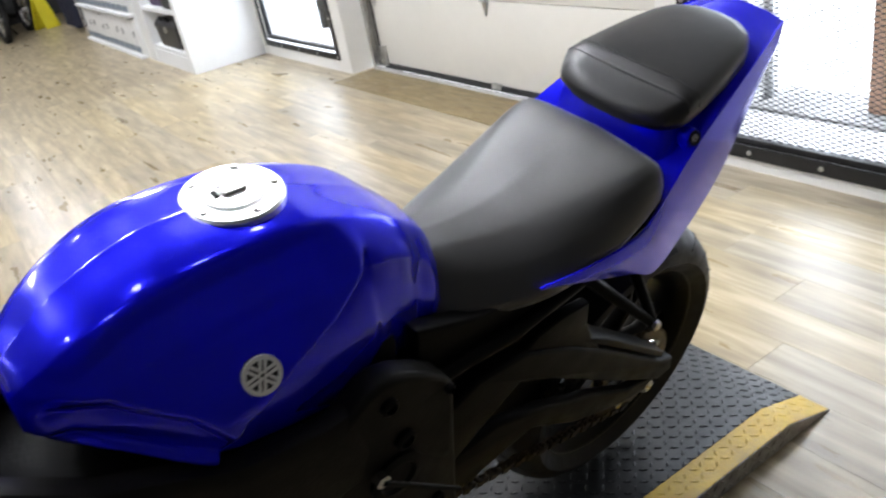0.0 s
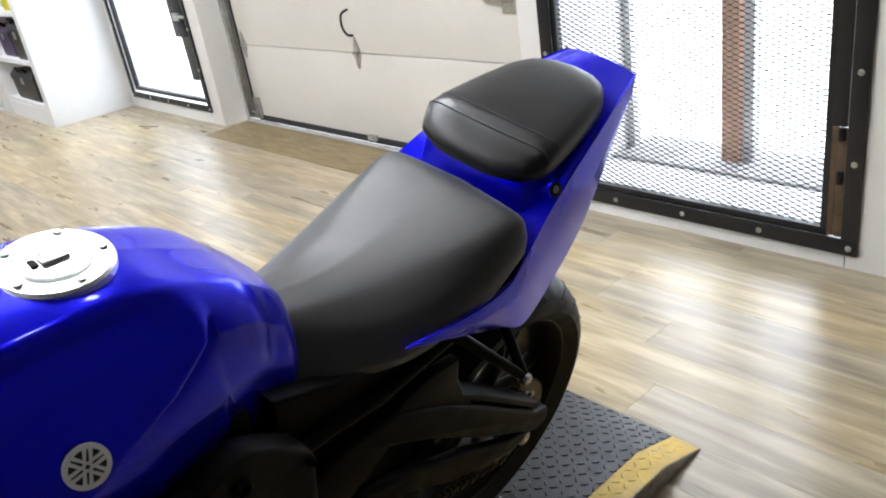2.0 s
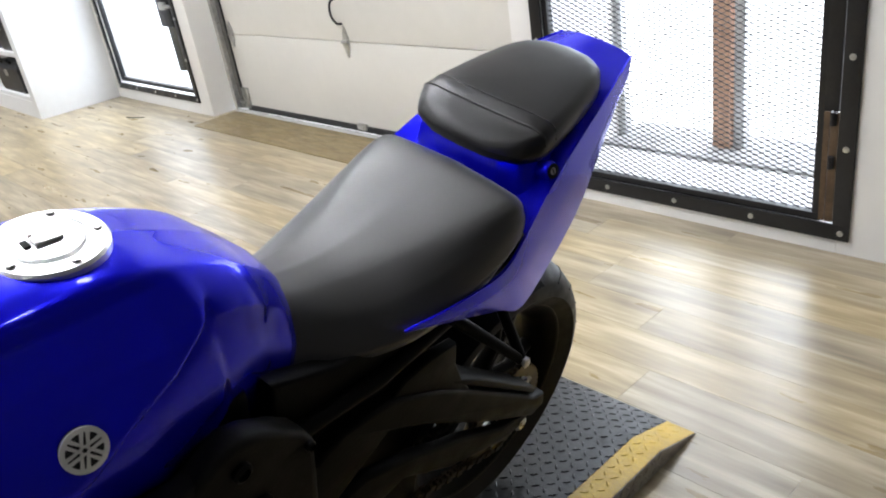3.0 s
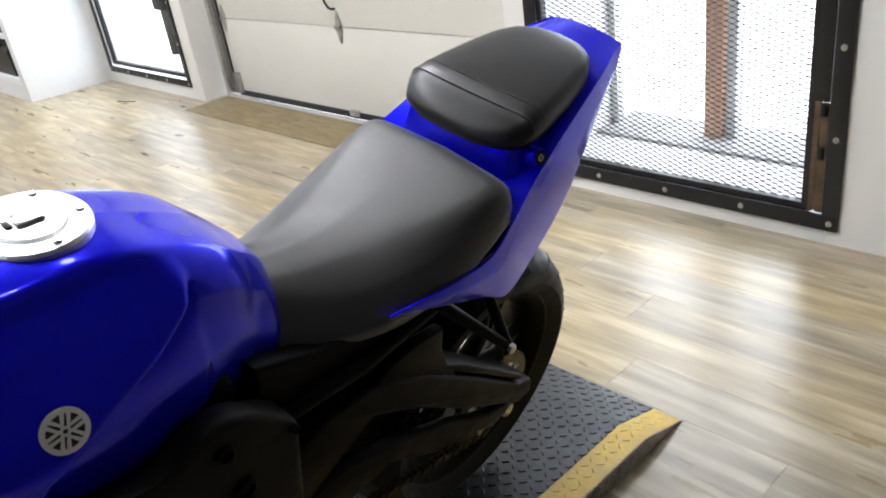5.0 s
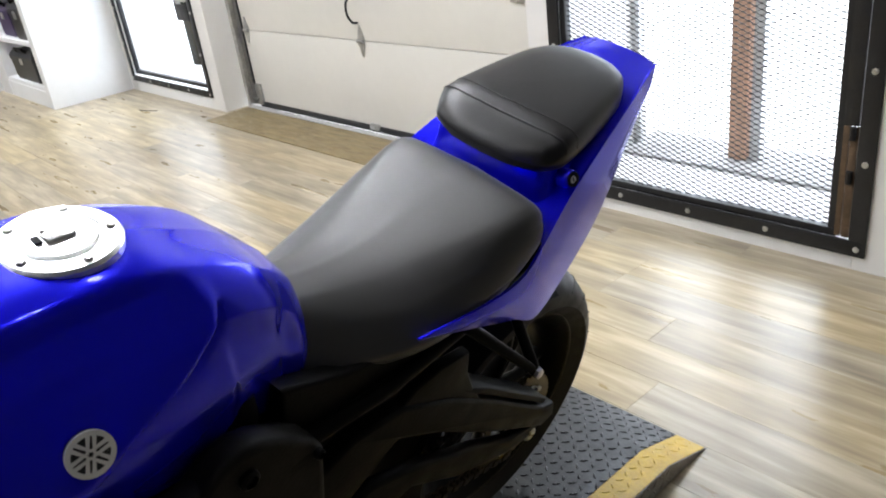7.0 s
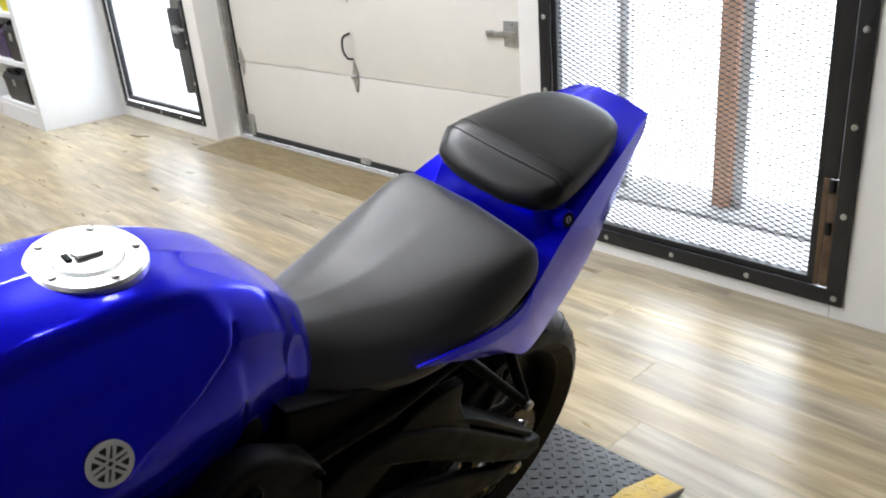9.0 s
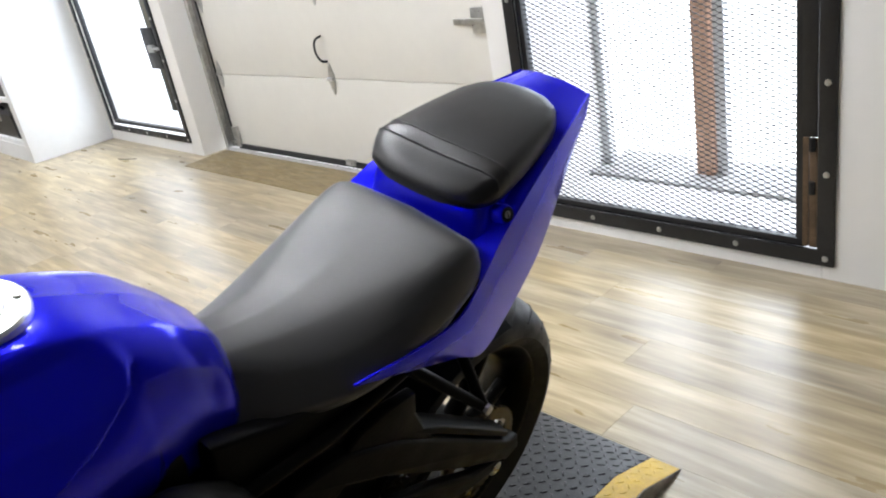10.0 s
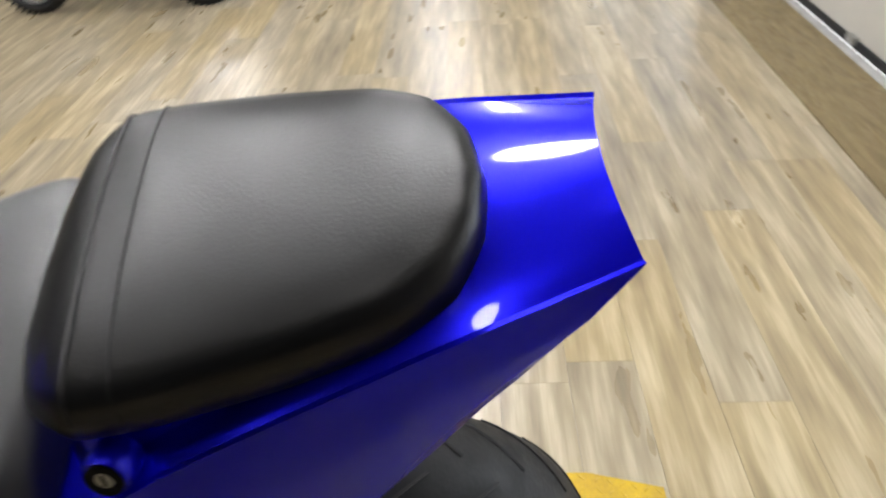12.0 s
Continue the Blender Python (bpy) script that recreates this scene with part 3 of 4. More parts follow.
# far end of the aisle
hanger = tagged(empty("garment_rail", pose(-10.85, -0.58, 0)), "rail with dark navy riding trousers hanging to the floor", "clothes rail")
part("rail", tube([(-0.5, 0, 1.15), (0.35, 0, 1.15)], 0.014, 10), M_STEEL, hanger)
for rx in (-0.48, 0.33):
    part("rail_leg", tube([(rx, 0, 0.0), (rx, 0, 1.15)], 0.012, 8), M_STEEL, hanger)
for i in range(6):
    gx = -0.42 + i * 0.14
    rings = []
    for q in np.linspace(0, 1, 10):
        w = 0.045 + 0.012 * math.sin(q * 7 + i)
        rings.append([(gx + w * math.cos(a) + 0.015 * math.sin(q * 3 + i), 0.16 * (1 - 0.45 * q) * math.sin(a), 1.12 - 1.05 * q) for a in (2 * math.pi * k / 14 for k in range(14))])
    part("hanging_trousers", loft(rings), M_NAVY, hanger)
sign = tagged(empty("floor_sign", pose(-12.2, -0.80, 0, 0, 0, -60)), "folding yellow plastic floor sign standing open", "sign")
for s in (1, -1):
    part("sign_leaf", loft([[(sx * w, s * (0.17 - 0.16 * z / 0.62) + d, z) for sx, d in ((-1, -0.01), (1, -0.01), (1, 0.01), (-1, 0.01))] for w, z in ((0.16, 0.002), (0.15, 0.3), (0.12, 0.62))]), M_YELLOW_PLASTIC, sign)
sign.scale = (0.75, 0.75, 0.75)

scrap = tagged(part("floor_scrap", loft([[(x, y - 0.006, 0.0005), (x, y + 0.006, 0.0005), (x, y + 0.004, 0.004), (x, y - 0.004, 0.004)] for x, y in ((-4.98, -0.30), (-4.9, -0.285), (-4.80, -0.24))]), M_RUBBER), "small dark strip lying on the planks", "scrap")

# ---------------------------------------------------------------- the blue motorcycle
# local axes: x ahead along the machine, y to its left, z up in its leaning plane
YAW, LEAN = 0.0867, 0.2979
ahead = Vector((math.sin(YAW), -math.cos(YAW), 0))
side = Vector((math.cos(YAW), math.sin(YAW), 0))
up = Vector((0, 0, 1)) * math.cos(LEAN) + side * math.sin(LEAN)
left = side * math.cos(LEAN) - Vector((0, 0, 1)) * math.sin(LEAN)
BIKE = Matrix((ahead, left, up)).transposed().to_4x4()
BIKE.translation = (-0.2115, -1.571, 0.05)
bike = tagged(empty("motorcycle", BIKE), "blue sport motorcycle with black seats leaning on its side stand", "motorcycle")

# tank: half sections from rear to front, each a run of (y, z) from the crown down to the lower lip
TANK = (
    (0.463, (0, 0.902), (0.038, 0.894), (0.056, 0.866), (0.063, 0.828), (0.060, 0.782)),
    (0.474, (0, 0.924), (0.050, 0.915), (0.074, 0.880), (0.084, 0.832), (0.080, 0.772)),
    (0.503, (0, 0.953), (0.058, 0.945), (0.092, 0.908), (0.108, 0.848), (0.102, 0.772)),
    (0.550, (0, 0.990), (0.064, 0.984), (0.107, 0.945), (0.125, 0.878), (0.114, 0.785)),
    (0.650, (0, 1.034), (0.068, 1.026), (0.122, 0.972), (0.150, 0.892), (0.136, 0.797)),
    (0.750, (0, 1.046), (0.070, 1.036), (0.128, 0.984), (0.161, 0.908), (0.148, 0.828)),
    (0.815, (0, 1.040), (0.068, 1.030), (0.122, 0.984), (0.152, 0.914), (0.144, 0.850)),
    (0.880, (0, 1.014), (0.060, 1.004), (0.098, 0.969), (0.116, 0.928), (0.104, 0.888)),
    (0.930, (0, 0.977), (0.046, 0.970), (0.066, 0.947), (0.074, 0.922), (0.056, 0.902)),
    (0.948, (0, 0.952), (0.030, 0.947), (0.044, 0.934), (0.048, 0.920), (0.036, 0.910)),
)


def half_run(points, n, sharp=0.6):
    """A run between a smooth curve and straight facets, for softly creased bodywork."""
    smooth = spline(points, n)
    p = np.asarray(points, float)
    u = np.linspace(0, len(p) - 1, n)
    facets = np.stack([np.interp(u, range(len(p)), p[:, k]) for k in (0, 1)], 1)
    return smooth * (1 - sharp) + facets * sharp


def step(a, b, v):
    t = min(1, max(0, (v - a) / (b - a)))
    return t * t * (3 - 2 * t)


def along(x, xs, zs):
    return float(np.interp(x, xs, zs))


def tank_relief(x, y, z, k):
    """How far the skin is drawn in at the knee scoop, the shoulder step and the lower front hollow; k runs from crown to lip."""
    edge = along(x, (0.58, 0.592, 0.605, 0.655, 0.716, 0.78, 0.81, 0.84), (0.990, 0.984, 0.970, 0.949, 0.934, 0.906, 0.86, 0.79))
    crown = along(x, (0.46, 0.50, 0.55, 0.60), (0.905, 0.946, 0.985, 1.008))
    ahead_part = 0.020 * step(0.0, 0.016, edge - z)
    rear_part = 0.022 * step(0.0, 0.085, crown - z) * step(0.462, 0.52, x)
    mouth = step(0.588, 0.597, x)
    scoop = rear_part * (1 - mouth) + ahead_part * mouth
    ridge = along(x, (0.60, 0.624, 0.66, 0.72, 0.77, 0.82, 0.85, 0.90), (1.010, 1.019, 1.027, 1.032, 1.033, 1.026, 1.015, 0.985))
    d = ridge - z
    shoulder = 0.0085 * step(0.0, 0.011, d) * step(0.115, 0.025, d) * step(0.600, 0.65, x) * step(0.93, 0.86, x)
    d = ridge - 0.030 - z
    shoulder += 0.003 * step(0.0, 0.012, d) * step(0.08, 0.025, d) * step(0.66, 0.72, x) * step(0.90, 0.83, x)
    brow = along(x, (0.795, 0.809, 0.825, 0.857, 0.881, 0.93), (0.890, 0.914, 0.936, 0.956, 0.968, 0.962))
    hollow = 0.014 * step(0.0, 0.022, brow - z) * step(0.785, 0.820, x) * step(0.945, 0.91, x) * step(0.99, 0.93, k)
    return scoop + hollow, shoulder


def tank_mesh():
    n = 91
    rows = []
    for st in TANK:
        half = half_run(st[1:], n, 0.38)
        rows.append([(st[0], -y, z) for y, z in half[::-1]] + [(st[0], y, z) for y, z in half[1:]])
    rows = np.array(rows)
    fine = np.stack([spline(rows[:, i], 230) for i in range(rows.shape[1])], 1)
    for r in fine:
        for i, p in enumerate(r):
            inward, down = tank_relief(p[0], p[1], p[2], abs(i - n + 1) / (n - 1))
            side_sign = math.copysign(min(1, abs(p[1]) / 0.05), p[1])
            p[1] -= side_sign * (inward + 0.5 * down)
            p[2] -= 0.85 * down
    bm = bmesh.new()
    vs = [[bm.verts.new(p) for p in r] for r in fine]
    for a, b in zip(vs, vs[1:]):
        for i in range(len(a) - 1):
            bm.faces.new((a[i], b[i], b[i + 1], a[i + 1]))
    bm.faces.new(vs[0])
    bm.faces.new(vs[-1][::-1])
    return bm


part("tank", tank_mesh(), M_BLUE, bike, "glossy blue metallic fuel tank")

# fuel cap on the crown
cap_m = pose(0.685, 0, 1.0392, 0, -2, 0)
cap = part("fuel_cap", lathe([(0.054, -0.006), (0.054, 0.002), (0.051, 0.005), (0.037, 0.006), (0.036, 0.004), (0.033, 0.004), (0.032, 0.008), (0.0005, 0.009)], 48, cap_m), M_CAP, bike, "brushed aluminium fuel cap")
for k in range(5):
    a = 2 * math.pi * k / 5 + 0.4
    part("cap_screw", lathe([(0.0042, 0.004), (0.0042, 0.007), (0.003, 0.0082), (0.0005, 0.0082)], 10, cap_m @ Matrix.Translation((0.044 * math.cos(a), 0.044 * math.sin(a), 0))), M_STEEL, cap)
part("keyhole_cover", box((-0.012, -0.010, 0.008), (0.014, 0.010, 0.0125), 0.002, cap_m), M_STEEL, cap)
part("key_slot", box((0.016, -0.006, 0.0085), (0.022, 0.006, 0.0105), 0.0005, cap_m), M_PLASTIC, cap)

# round badge on the flank
bad_m = Matrix.Translation((0.754, 0.149, 0.945)) @ turn_to((0.05, 0.90, 0.42)) @ Matrix.Scale(0.92, 4)
badge = part("badge", lathe([(0.0215, -0.004), (0.0215, 0.002), (0.0005, 0.002)], 40, bad_m), M_EMBLEM_B, bike, "round silver badge on the tank flank")
part("badge_ring", lathe([(0.022, 0.0), (0.022, 0.003), (0.0172, 0.003), (0.0172, 0.0)], 40, bad_m, closed=True), M_EMBLEM_W, badge)
for k in range(6):
    for off in (-0.0028, 0.0028):
        part("badge_spoke", loft([[(r, off + w * sy, zz) for sy, zz in ((-1, 0.0018), (1, 0.0018), (1, 0.0034), (-1, 0.0034))] for r, w in ((0.001, 0.0011), (0.0176, 0.0019))]), M_EMBLEM_W, badge).data.transform(bad_m @ pose(0, 0, 0, 0, 0, 60 * k + 8))

# rider seat
SEAT = (
    (0.490, (0, 0.884), (0.034, 0.881), (0.058, 0.852), (0.084, 0.802), (0.080, 0.785)),
    (0.410, (0, 0.863), (0.044, 0.857), (0.084, 0.833), (0.114, 0.792), (0.108, 0.772)),
    (0.330, (0, 0.859), (0.060, 0.853), (0.108, 0.829), (0.141, 0.792), (0.132, 0.768)),
    (0.250, (0, 0.873), (0.084, 0.867), (0.128, 0.843), (0.150, 0.806), (0.140, 0.775)),
    (0.175, (0, 0.891), (0.108, 0.886), (0.140, 0.861), (0.152, 0.822), (0.142, 0.792)),
    (0.120, (0, 0.902), (0.118, 0.896), (0.143, 0.870), (0.147, 0.840), (0.136, 0.815)),
    (0.094, (0, 0.895), (0.113, 0.887), (0.133, 0.865), (0.136, 0.842), (0.124, 0.820)),
    (0.080, (0, 0.880), (0.104, 0.872), (0.120, 0.857), (0.124, 0.840), (0.112, 0.820)),
)


def skin(table, n_half=41, n_long=90, sharp=0.22):
    rows = []
    for st in table:
        half = half_run(st[1:], n_half, sharp)
        rows.append([(st[0], -y, z) for y, z in half[::-1]] + [(st[0], y, z) for y, z in half[1:]])
    rows = np.array(rows)
    fine = np.stack([spline(rows[:, i], n_long) for i in range(rows.shape[1])], 1)
    return loft([[tuple(p) for p in r] for r in fine])


seat = part("rider_seat", skin(SEAT), M_SEAT, bike, "black grained vinyl rider seat")

PAD_HALF = ((0.090, 0.0), (0.088, 0.055), (0.075, 0.096), (0.046, 0.117), (0.000, 0.116), (-0.070, 0.106), (-0.132, 0.092), (-0.167, 0.072), (-0.186, 0.040), (-0.192, 0.0))
PAD_RUN = half_run(PAD_HALF, 37, 0.5)
BASE_HALF = ((0.076, 0.0), (0.075, 0.060), (0.066, 0.101), (0.050, 0.111), (-0.050, 0.102), (-0.130, 0.086), (-0.165, 0.066), (-0.182, 0.038), (-0.188, 0.0))
BASE_RUN = half_run(BASE_HALF, 37, 0.8)


def pad_outline(a, run=PAD_RUN):
    """Outline of the pillion pad or its base, by angle from its front, taken from the half plan."""
    u = (a % (2 * math.pi)) / math.pi
    sign = 1 if u <= 1 else -1
    k = (u if u <= 1 else 2 - u) * 36
    i = min(int(k), 35)
    f = k - i
    p = run[i] * (1 - f) + run[i + 1] * f
    return p[0], sign * max(p[1], 0.0)


def pad_base(x):
    return 0.925 + (0.06 - x) * 0.155


# tail cowl: two flanks, a crowned deck and a rear edge
FLANK_TOP = ((-0.268, 0.067, 0.985), (-0.15, 0.098, 0.962), (-0.03, 0.122, 0.922), (0.05, 0.136, 0.884), (0.11, 0.148, 0.845), (0.16, 0.153, 0.811), (0.25, 0.152, 0.809), (0.350, 0.141, 0.812))
FLANK_LOW = ((-0.200, 0.091, 0.928), (-0.135, 0.110, 0.855), (-0.07, 0.126, 0.788), (0.02, 0.140, 0.730), (0.090, 0.148, 0.699), (0.15, 0.149, 0.730), (0.25, 0.150, 0.776), (0.350, 0.1408, 0.8105))



def flank(sign):
    a, b = spline(FLANK_TOP, 40), spline(FLANK_LOW, 40)
    if sign < 0:
        a, b = a[:33], b[:33]
    grid = []
    for p, q in zip(a, b):
        row = []
        for k in np.linspace(0, 1, 10):
            r = p * (1 - k) + q * k
            r = r + np.array((0, 0.004 * min(1, (p[2] - q[2]) / 0.05) * math.sin(math.pi * k) * (1 if k < 0.5 else 0.8), 0))
            row.append((r[0], sign * r[1], r[2]))
        grid.append(row)
    return sheet(grid, 0.004, sign < 0)


for s in (1, -1):
    part("tail_flank", flank(s), M_BLUE, bike, "blue painted tail side panel")


def deck():
    edge = spline(FLANK_TOP[:5], 40)
    grid = []
    for x, y, z in edge:
        row = []
        crown = 0.012 + 0.006 * step(0.06, 0.11, x)
        for k in np.linspace(-1, 1, 25):
            zz = z + crown * (1 - abs(k) ** 2.4)
            back = 0.010 * (1 - k * k) * step(-0.20, -0.268, x)
            row.append((x + back - 0.030 * (1 - k * k) * step(-0.05, 0.08, x), k * y, zz))
        grid.append(row)
    return sheet(grid, 0.004, True)


part("tail_deck", deck(), M_BLUE, bike, "blue painted tail top")


def pedestal():
    rings = []
    for s, h in ((1.05, -0.070), (1.015, -0.052), (0.985, -0.030), (0.965, -0.010), (0.94, -0.004)):
        ring = []
        for i in range(72):
            px, py = pad_outline(2 * math.pi * i / 72, BASE_RUN)
            x = -0.05 + (px + 0.05) * s
            ring.append((x, py * s, pad_base(x) + h))
        rings.append(ring)
    return loft(rings)


part("undertail", loft([[(x, -w, z), (x, w, z), (x, w * 0.9, z - 0.02), (x, -w * 0.9, z - 0.02)] for x, w, z in ((-0.225, 0.062, 0.945), (-0.10, 0.09, 0.86), (0.05, 0.11, 0.76), (0.25, 0.11, 0.72))]), M_PLASTIC, bike, "black plastic undertail")

# side fastener on the cowl
fm = Matrix.Translation((0.032, 0.124, 0.909)) @ turn_to((0.15, 0.93, 0.35))
knob = part("seat_lock", lathe([(0.015, -0.012), (0.015, 0.004), (0.012, 0.008), (0.0005, 0.008)], 24, fm), M_BLUE, bike)
part("lock_ring", lathe([(0.0112, 0.007), (0.0112, 0.0095), (0.006, 0.0095), (0.006, 0.007)], 20, fm, closed=True), M_PLASTIC, knob)
part("lock_barrel", lathe([(0.0055, 0.008), (0.0055, 0.009), (0.0005, 0.009)], 16, fm), M_STEEL, knob)
part("lock_slot", box((-0.0009, -0.004, 0.0085), (0.0009, 0.004, 0.0096), 0, fm), M_PLASTIC, knob)


def pillion():
    rings = []
    n = 72
    prof = ((0.90, -0.006), (0.965, -0.003), (0.993, 0.003), (1.0, 0.010), (0.997, 0.019), (0.983, 0.028), (0.955, 0.0345), (0.91, 0.0385), (0.83, 0.0415), (0.65, 0.044), (0.4, 0.0455), (0.2, 0.0462), (0.1, 0.0465), (0.03, 0.0466))
    for s, h in prof:
        ring = []
        for i in range(n):
            px, py = pad_outline(2 * math.pi * i / n)
            x, y = -0.05 + (px + 0.05) * s, py * s
            drop = max(0, (x - 0.030) / 0.062) ** 2 * 0.022
            ring.append((x, y, pad_base(x) + h - drop * (h > 0.01)))
        rings.append(ring)
    return loft(rings)


part("pad_base", pedestal(), M_BLUE, bike, "blue raised base under the passenger pad")
pad = part("pillion_seat", pillion(), M_PAD, bike, "black vinyl passenger pad with a stitched band")


def pad_band(x0, r):
    """A bead that follows the surface of the pad across its width."""
    tree = BVHTree.FromPolygons([v.co for v in pad.data.vertices], [p.vertices[:] for p in pad.data.polygons])
    pts = []
    for k in np.linspace(-0.125, 0.125, 61):
        hit = tree.ray_cast(Vector((x0 + 0.006 * (1 - (k / 0.12) ** 2), k, 1.3)), Vector((0, 0, -1)))[0]
        if hit:
            pts.append(hit)
    return tube(pts, r, 8)


for bx, br in ((0.040, 0.0020), (0.014, 0.0012)):
    part("stitched_seam", pad_band(bx, br), M_SEAM_VINYL, pad)

# rear wheel
AX = Vector((-0.02, 0, 0.325))
WR = 0.305
wheel_m = Matrix.Translation(AX) @ turn_to((0, 1, 0))
wheel = part("rear_wheel", lathe([(0.205, -0.055), (0.222, -0.066), (0.222, -0.060), (0.200, -0.046), (0.195, 0.0), (0.200, 0.046), (0.222, 0.060), (0.222, 0.066), (0.205, 0.055), (0.185, 0.03), (0.185, -0.03)], 72, wheel_m, closed=True), M_FRAME, bike, "black cast rear wheel")
tp = []
for k in np.linspace(-1, 1, 25):
    a = k * 1.48
    tp.append((WR - 0.062 + 0.062 * math.cos(a), 0.086 * math.sin(a)))
tp = [(0.216, -0.062)] + tp + [(0.216, 0.062)]
tyre = part("tyre", lathe(tp, 96, wheel_m, closed=True), M_TYRE, wheel, "wide black road tyre with curved grooves")
bm = bmesh.new()
for i in range(24):
    a0 = 2 * math.pi * i / 24
    for s in (-1, 1):
        pts = []
        for q in np.linspace(0, 1, 7):
            a = a0 + 0.34 * q + (0.13 if s > 0 else 0)
            b = s * (0.12 + 0.95 * q)
            rr, yy = WR - 0.062 + 0.0622 * math.cos(b), 0.0862 * math.sin(b)
            pts.append(wheel_m @ Vector((rr * math.cos(a), rr * math.sin(a), yy)))
        add_tube(bm, pts, 0.0022, 4)
part("tread_groove", bm, M_RUBBER, tyre)
for k in range(5):
    a = 2 * math.pi * k / 5 + 0.5
    for w in (-0.16, 0.16):
        bm = tube([wheel_m @ Vector((0.045 * math.cos(a), 0.045 * math.sin(a), 0.012)), wheel_m @ Vector((0.11 * math.cos(a + w * 0.4), 0.11 * math.sin(a + w * 0.4), 0.02)),
                   wheel_m @ Vector((0.198 * math.cos(a + w), 0.198 * math.sin(a + w), 0.01))], [0.020, 0.014, 0.015], 10)
        part("spoke", bm, M_FRAME, wheel)
part("rim_stripe", lathe([(0.2230, 0.0655), (0.2230, 0.0666), (0.2210, 0.0666), (0.2210, 0.0655)], 72, wheel_m, closed=True), M_CHAIN, wheel, "thin dull bronze rim edge")
part("hub", lathe([(0.02, -0.10), (0.045, -0.07), (0.05, 0.0), (0.055, 0.06), (0.03, 0.10), (0.0005, 0.10)], 32, wheel_m), M_FRAME, wheel)
# sprocket with teeth
SPR = wheel_m @ Matrix.Translation((0, 0, 0.094))
ring = []
for i in range(46 * 4):
    a = 2 * math.pi * i / (46 * 4)
    ring.append((0.104 + (0.005 if i % 4 in (1, 2) else 0), a))
bm = bmesh.new()
outer = [[SPR @ Vector((r * math.cos(a), r * math.sin(a), z)) for r, a in ring] for z in (-0.003, 0.003)]
inner = [[SPR @ Vector((0.082 * math.cos(a), 0.082 * math.sin(a), z)) for r, a in ring] for z in (0.003, -0.003)]
add_loft(bm, outer + inner + [outer[0]], True, False)
spr = part("sprocket", bm, M_GOLD, wheel, "bronze tinted rear sprocket")
for k in range(5):
    a = 2 * math.pi * k / 5
    part("sprocket_arm", tube([SPR @ Vector((0.03 * math.cos(a), 0.03 * math.sin(a), 0)), SPR @ Vector((0.086 * math.cos(a), 0.086 * math.sin(a), 0))], [0.012, 0.009], 8), M_STEEL, spr)
part("axle_nut", lathe([(0.018, 0.10), (0.018, 0.135), (0.012, 0.14), (0.0005, 0.14)], 6, wheel_m), M_STEEL, wheel)
part("brake_disc", lathe([(0.11, -0.085), (0.11, -0.081), (0.07, -0.081), (0.07, -0.085)], 48, wheel_m, closed=True), M_STEEL, wheel)


def slab(run, y0, y1, name, mat, label="", bevel=0.006, owner=None):
    """A plate with an outline in the machine's side plane, from y0 to y1, with rounded edges."""
    bm = bmesh.new()
    a = [bm.verts.new((x, y0, z)) for x, z in run]
    b = [bm.verts.new((x, y1, z)) for x, z in run]
    bm.faces.new(a)
    bm.faces.new(b[::-1])
    for i in range(len(a)):
        j = (i + 1) % len(a)
        bm.faces.new((a[j], a[i], b[i], b[j]))
    bmesh.ops.recalc_face_normals(bm, faces=bm.faces)
    if bevel:
        es = [e for e in bm.edges if abs(e.verts[0].co.y - e.verts[1].co.y) < 1e-6]
        bmesh.ops.bevel(bm, geom=es, offset=bevel, segments=3, affect="EDGES", profile=0.5)
    return part(name, bm, mat, owner or bike, label, smooth=35)


# swing arm with its truss
for s in (1, -1):
    y0, y1 = (0.112, 0.142) if s > 0 else (-0.142, -0.112)
    arm = slab([(-0.085, 0.335), (-0.08, 0.370), (-0.044, 0.383), (0.155, 0.552), (0.253, 0.628), (0.36, 0.690), (0.45, 0.70), (0.55, 0.66), (0.57, 0.56), (0.50, 0.55), (0.42, 0.60), (0.368, 0.632), (0.281, 0.575), (0.1055, 0.435), (-0.045, 0.330)], y0, y1, "swing_arm", M_FRAME, "black cast swing arm", 0.007)
    slab([(0.36, 0.685), (0.333, 0.703), (0.282, 0.709), (0.222, 0.700), (0.2186, 0.657), (0.194, 0.602), (0.165, 0.556), (0.253, 0.620)], y0 + 0.004 * s, y1 - 0.006 * s, "gusset", M_FRAME, "", 0.005, arm)
    slab([(-0.05, 0.340), (0.05, 0.370), (0.168, 0.447), (0.216, 0.470), (0.288, 0.512), (0.40, 0.56), (0.56, 0.555), (0.56, 0.44), (0.40, 0.47), (0.322, 0.480), (0.205, 0.398), (0.07, 0.338), (-0.011, 0.318)], y0 + 0.002 * s, y1 - 0.004, "lower_rail", M_FRAME, "", 0.008, arm)
# chain runs
for dz, tilt in ((0.10, 0.0), (-0.10, 0.0)):
    bm = bmesh.new()
    p0, p1 = AX + Vector((-0.01, 0.094, dz)), Vector((0.62, 0.094, 0.46 + dz * 0.35))
    n = 42
    for i in range(n):
        q = p0.lerp(p1, i / n)
        d = (p1 - p0).normalized()
        m = Matrix.Translation(q) @ Vector((1, 0, 0)).rotation_difference(d).to_matrix().to_4x4()
        w = 0.009 if i % 2 else 0.006
        add_box(bm, (-0.001, -w, -0.006), (0.014, -w + 0.003, 0.006), 0, m)
        add_box(bm, (-0.001, w - 0.003, -0.006), (0.014, w, 0.006), 0, m)
        add_box(bm, (0.002, -w, -0.004), (0.008, w, 0.004), 0, m)
    part("chain_run", bm, M_CHAIN, bike, "oily drive chain")
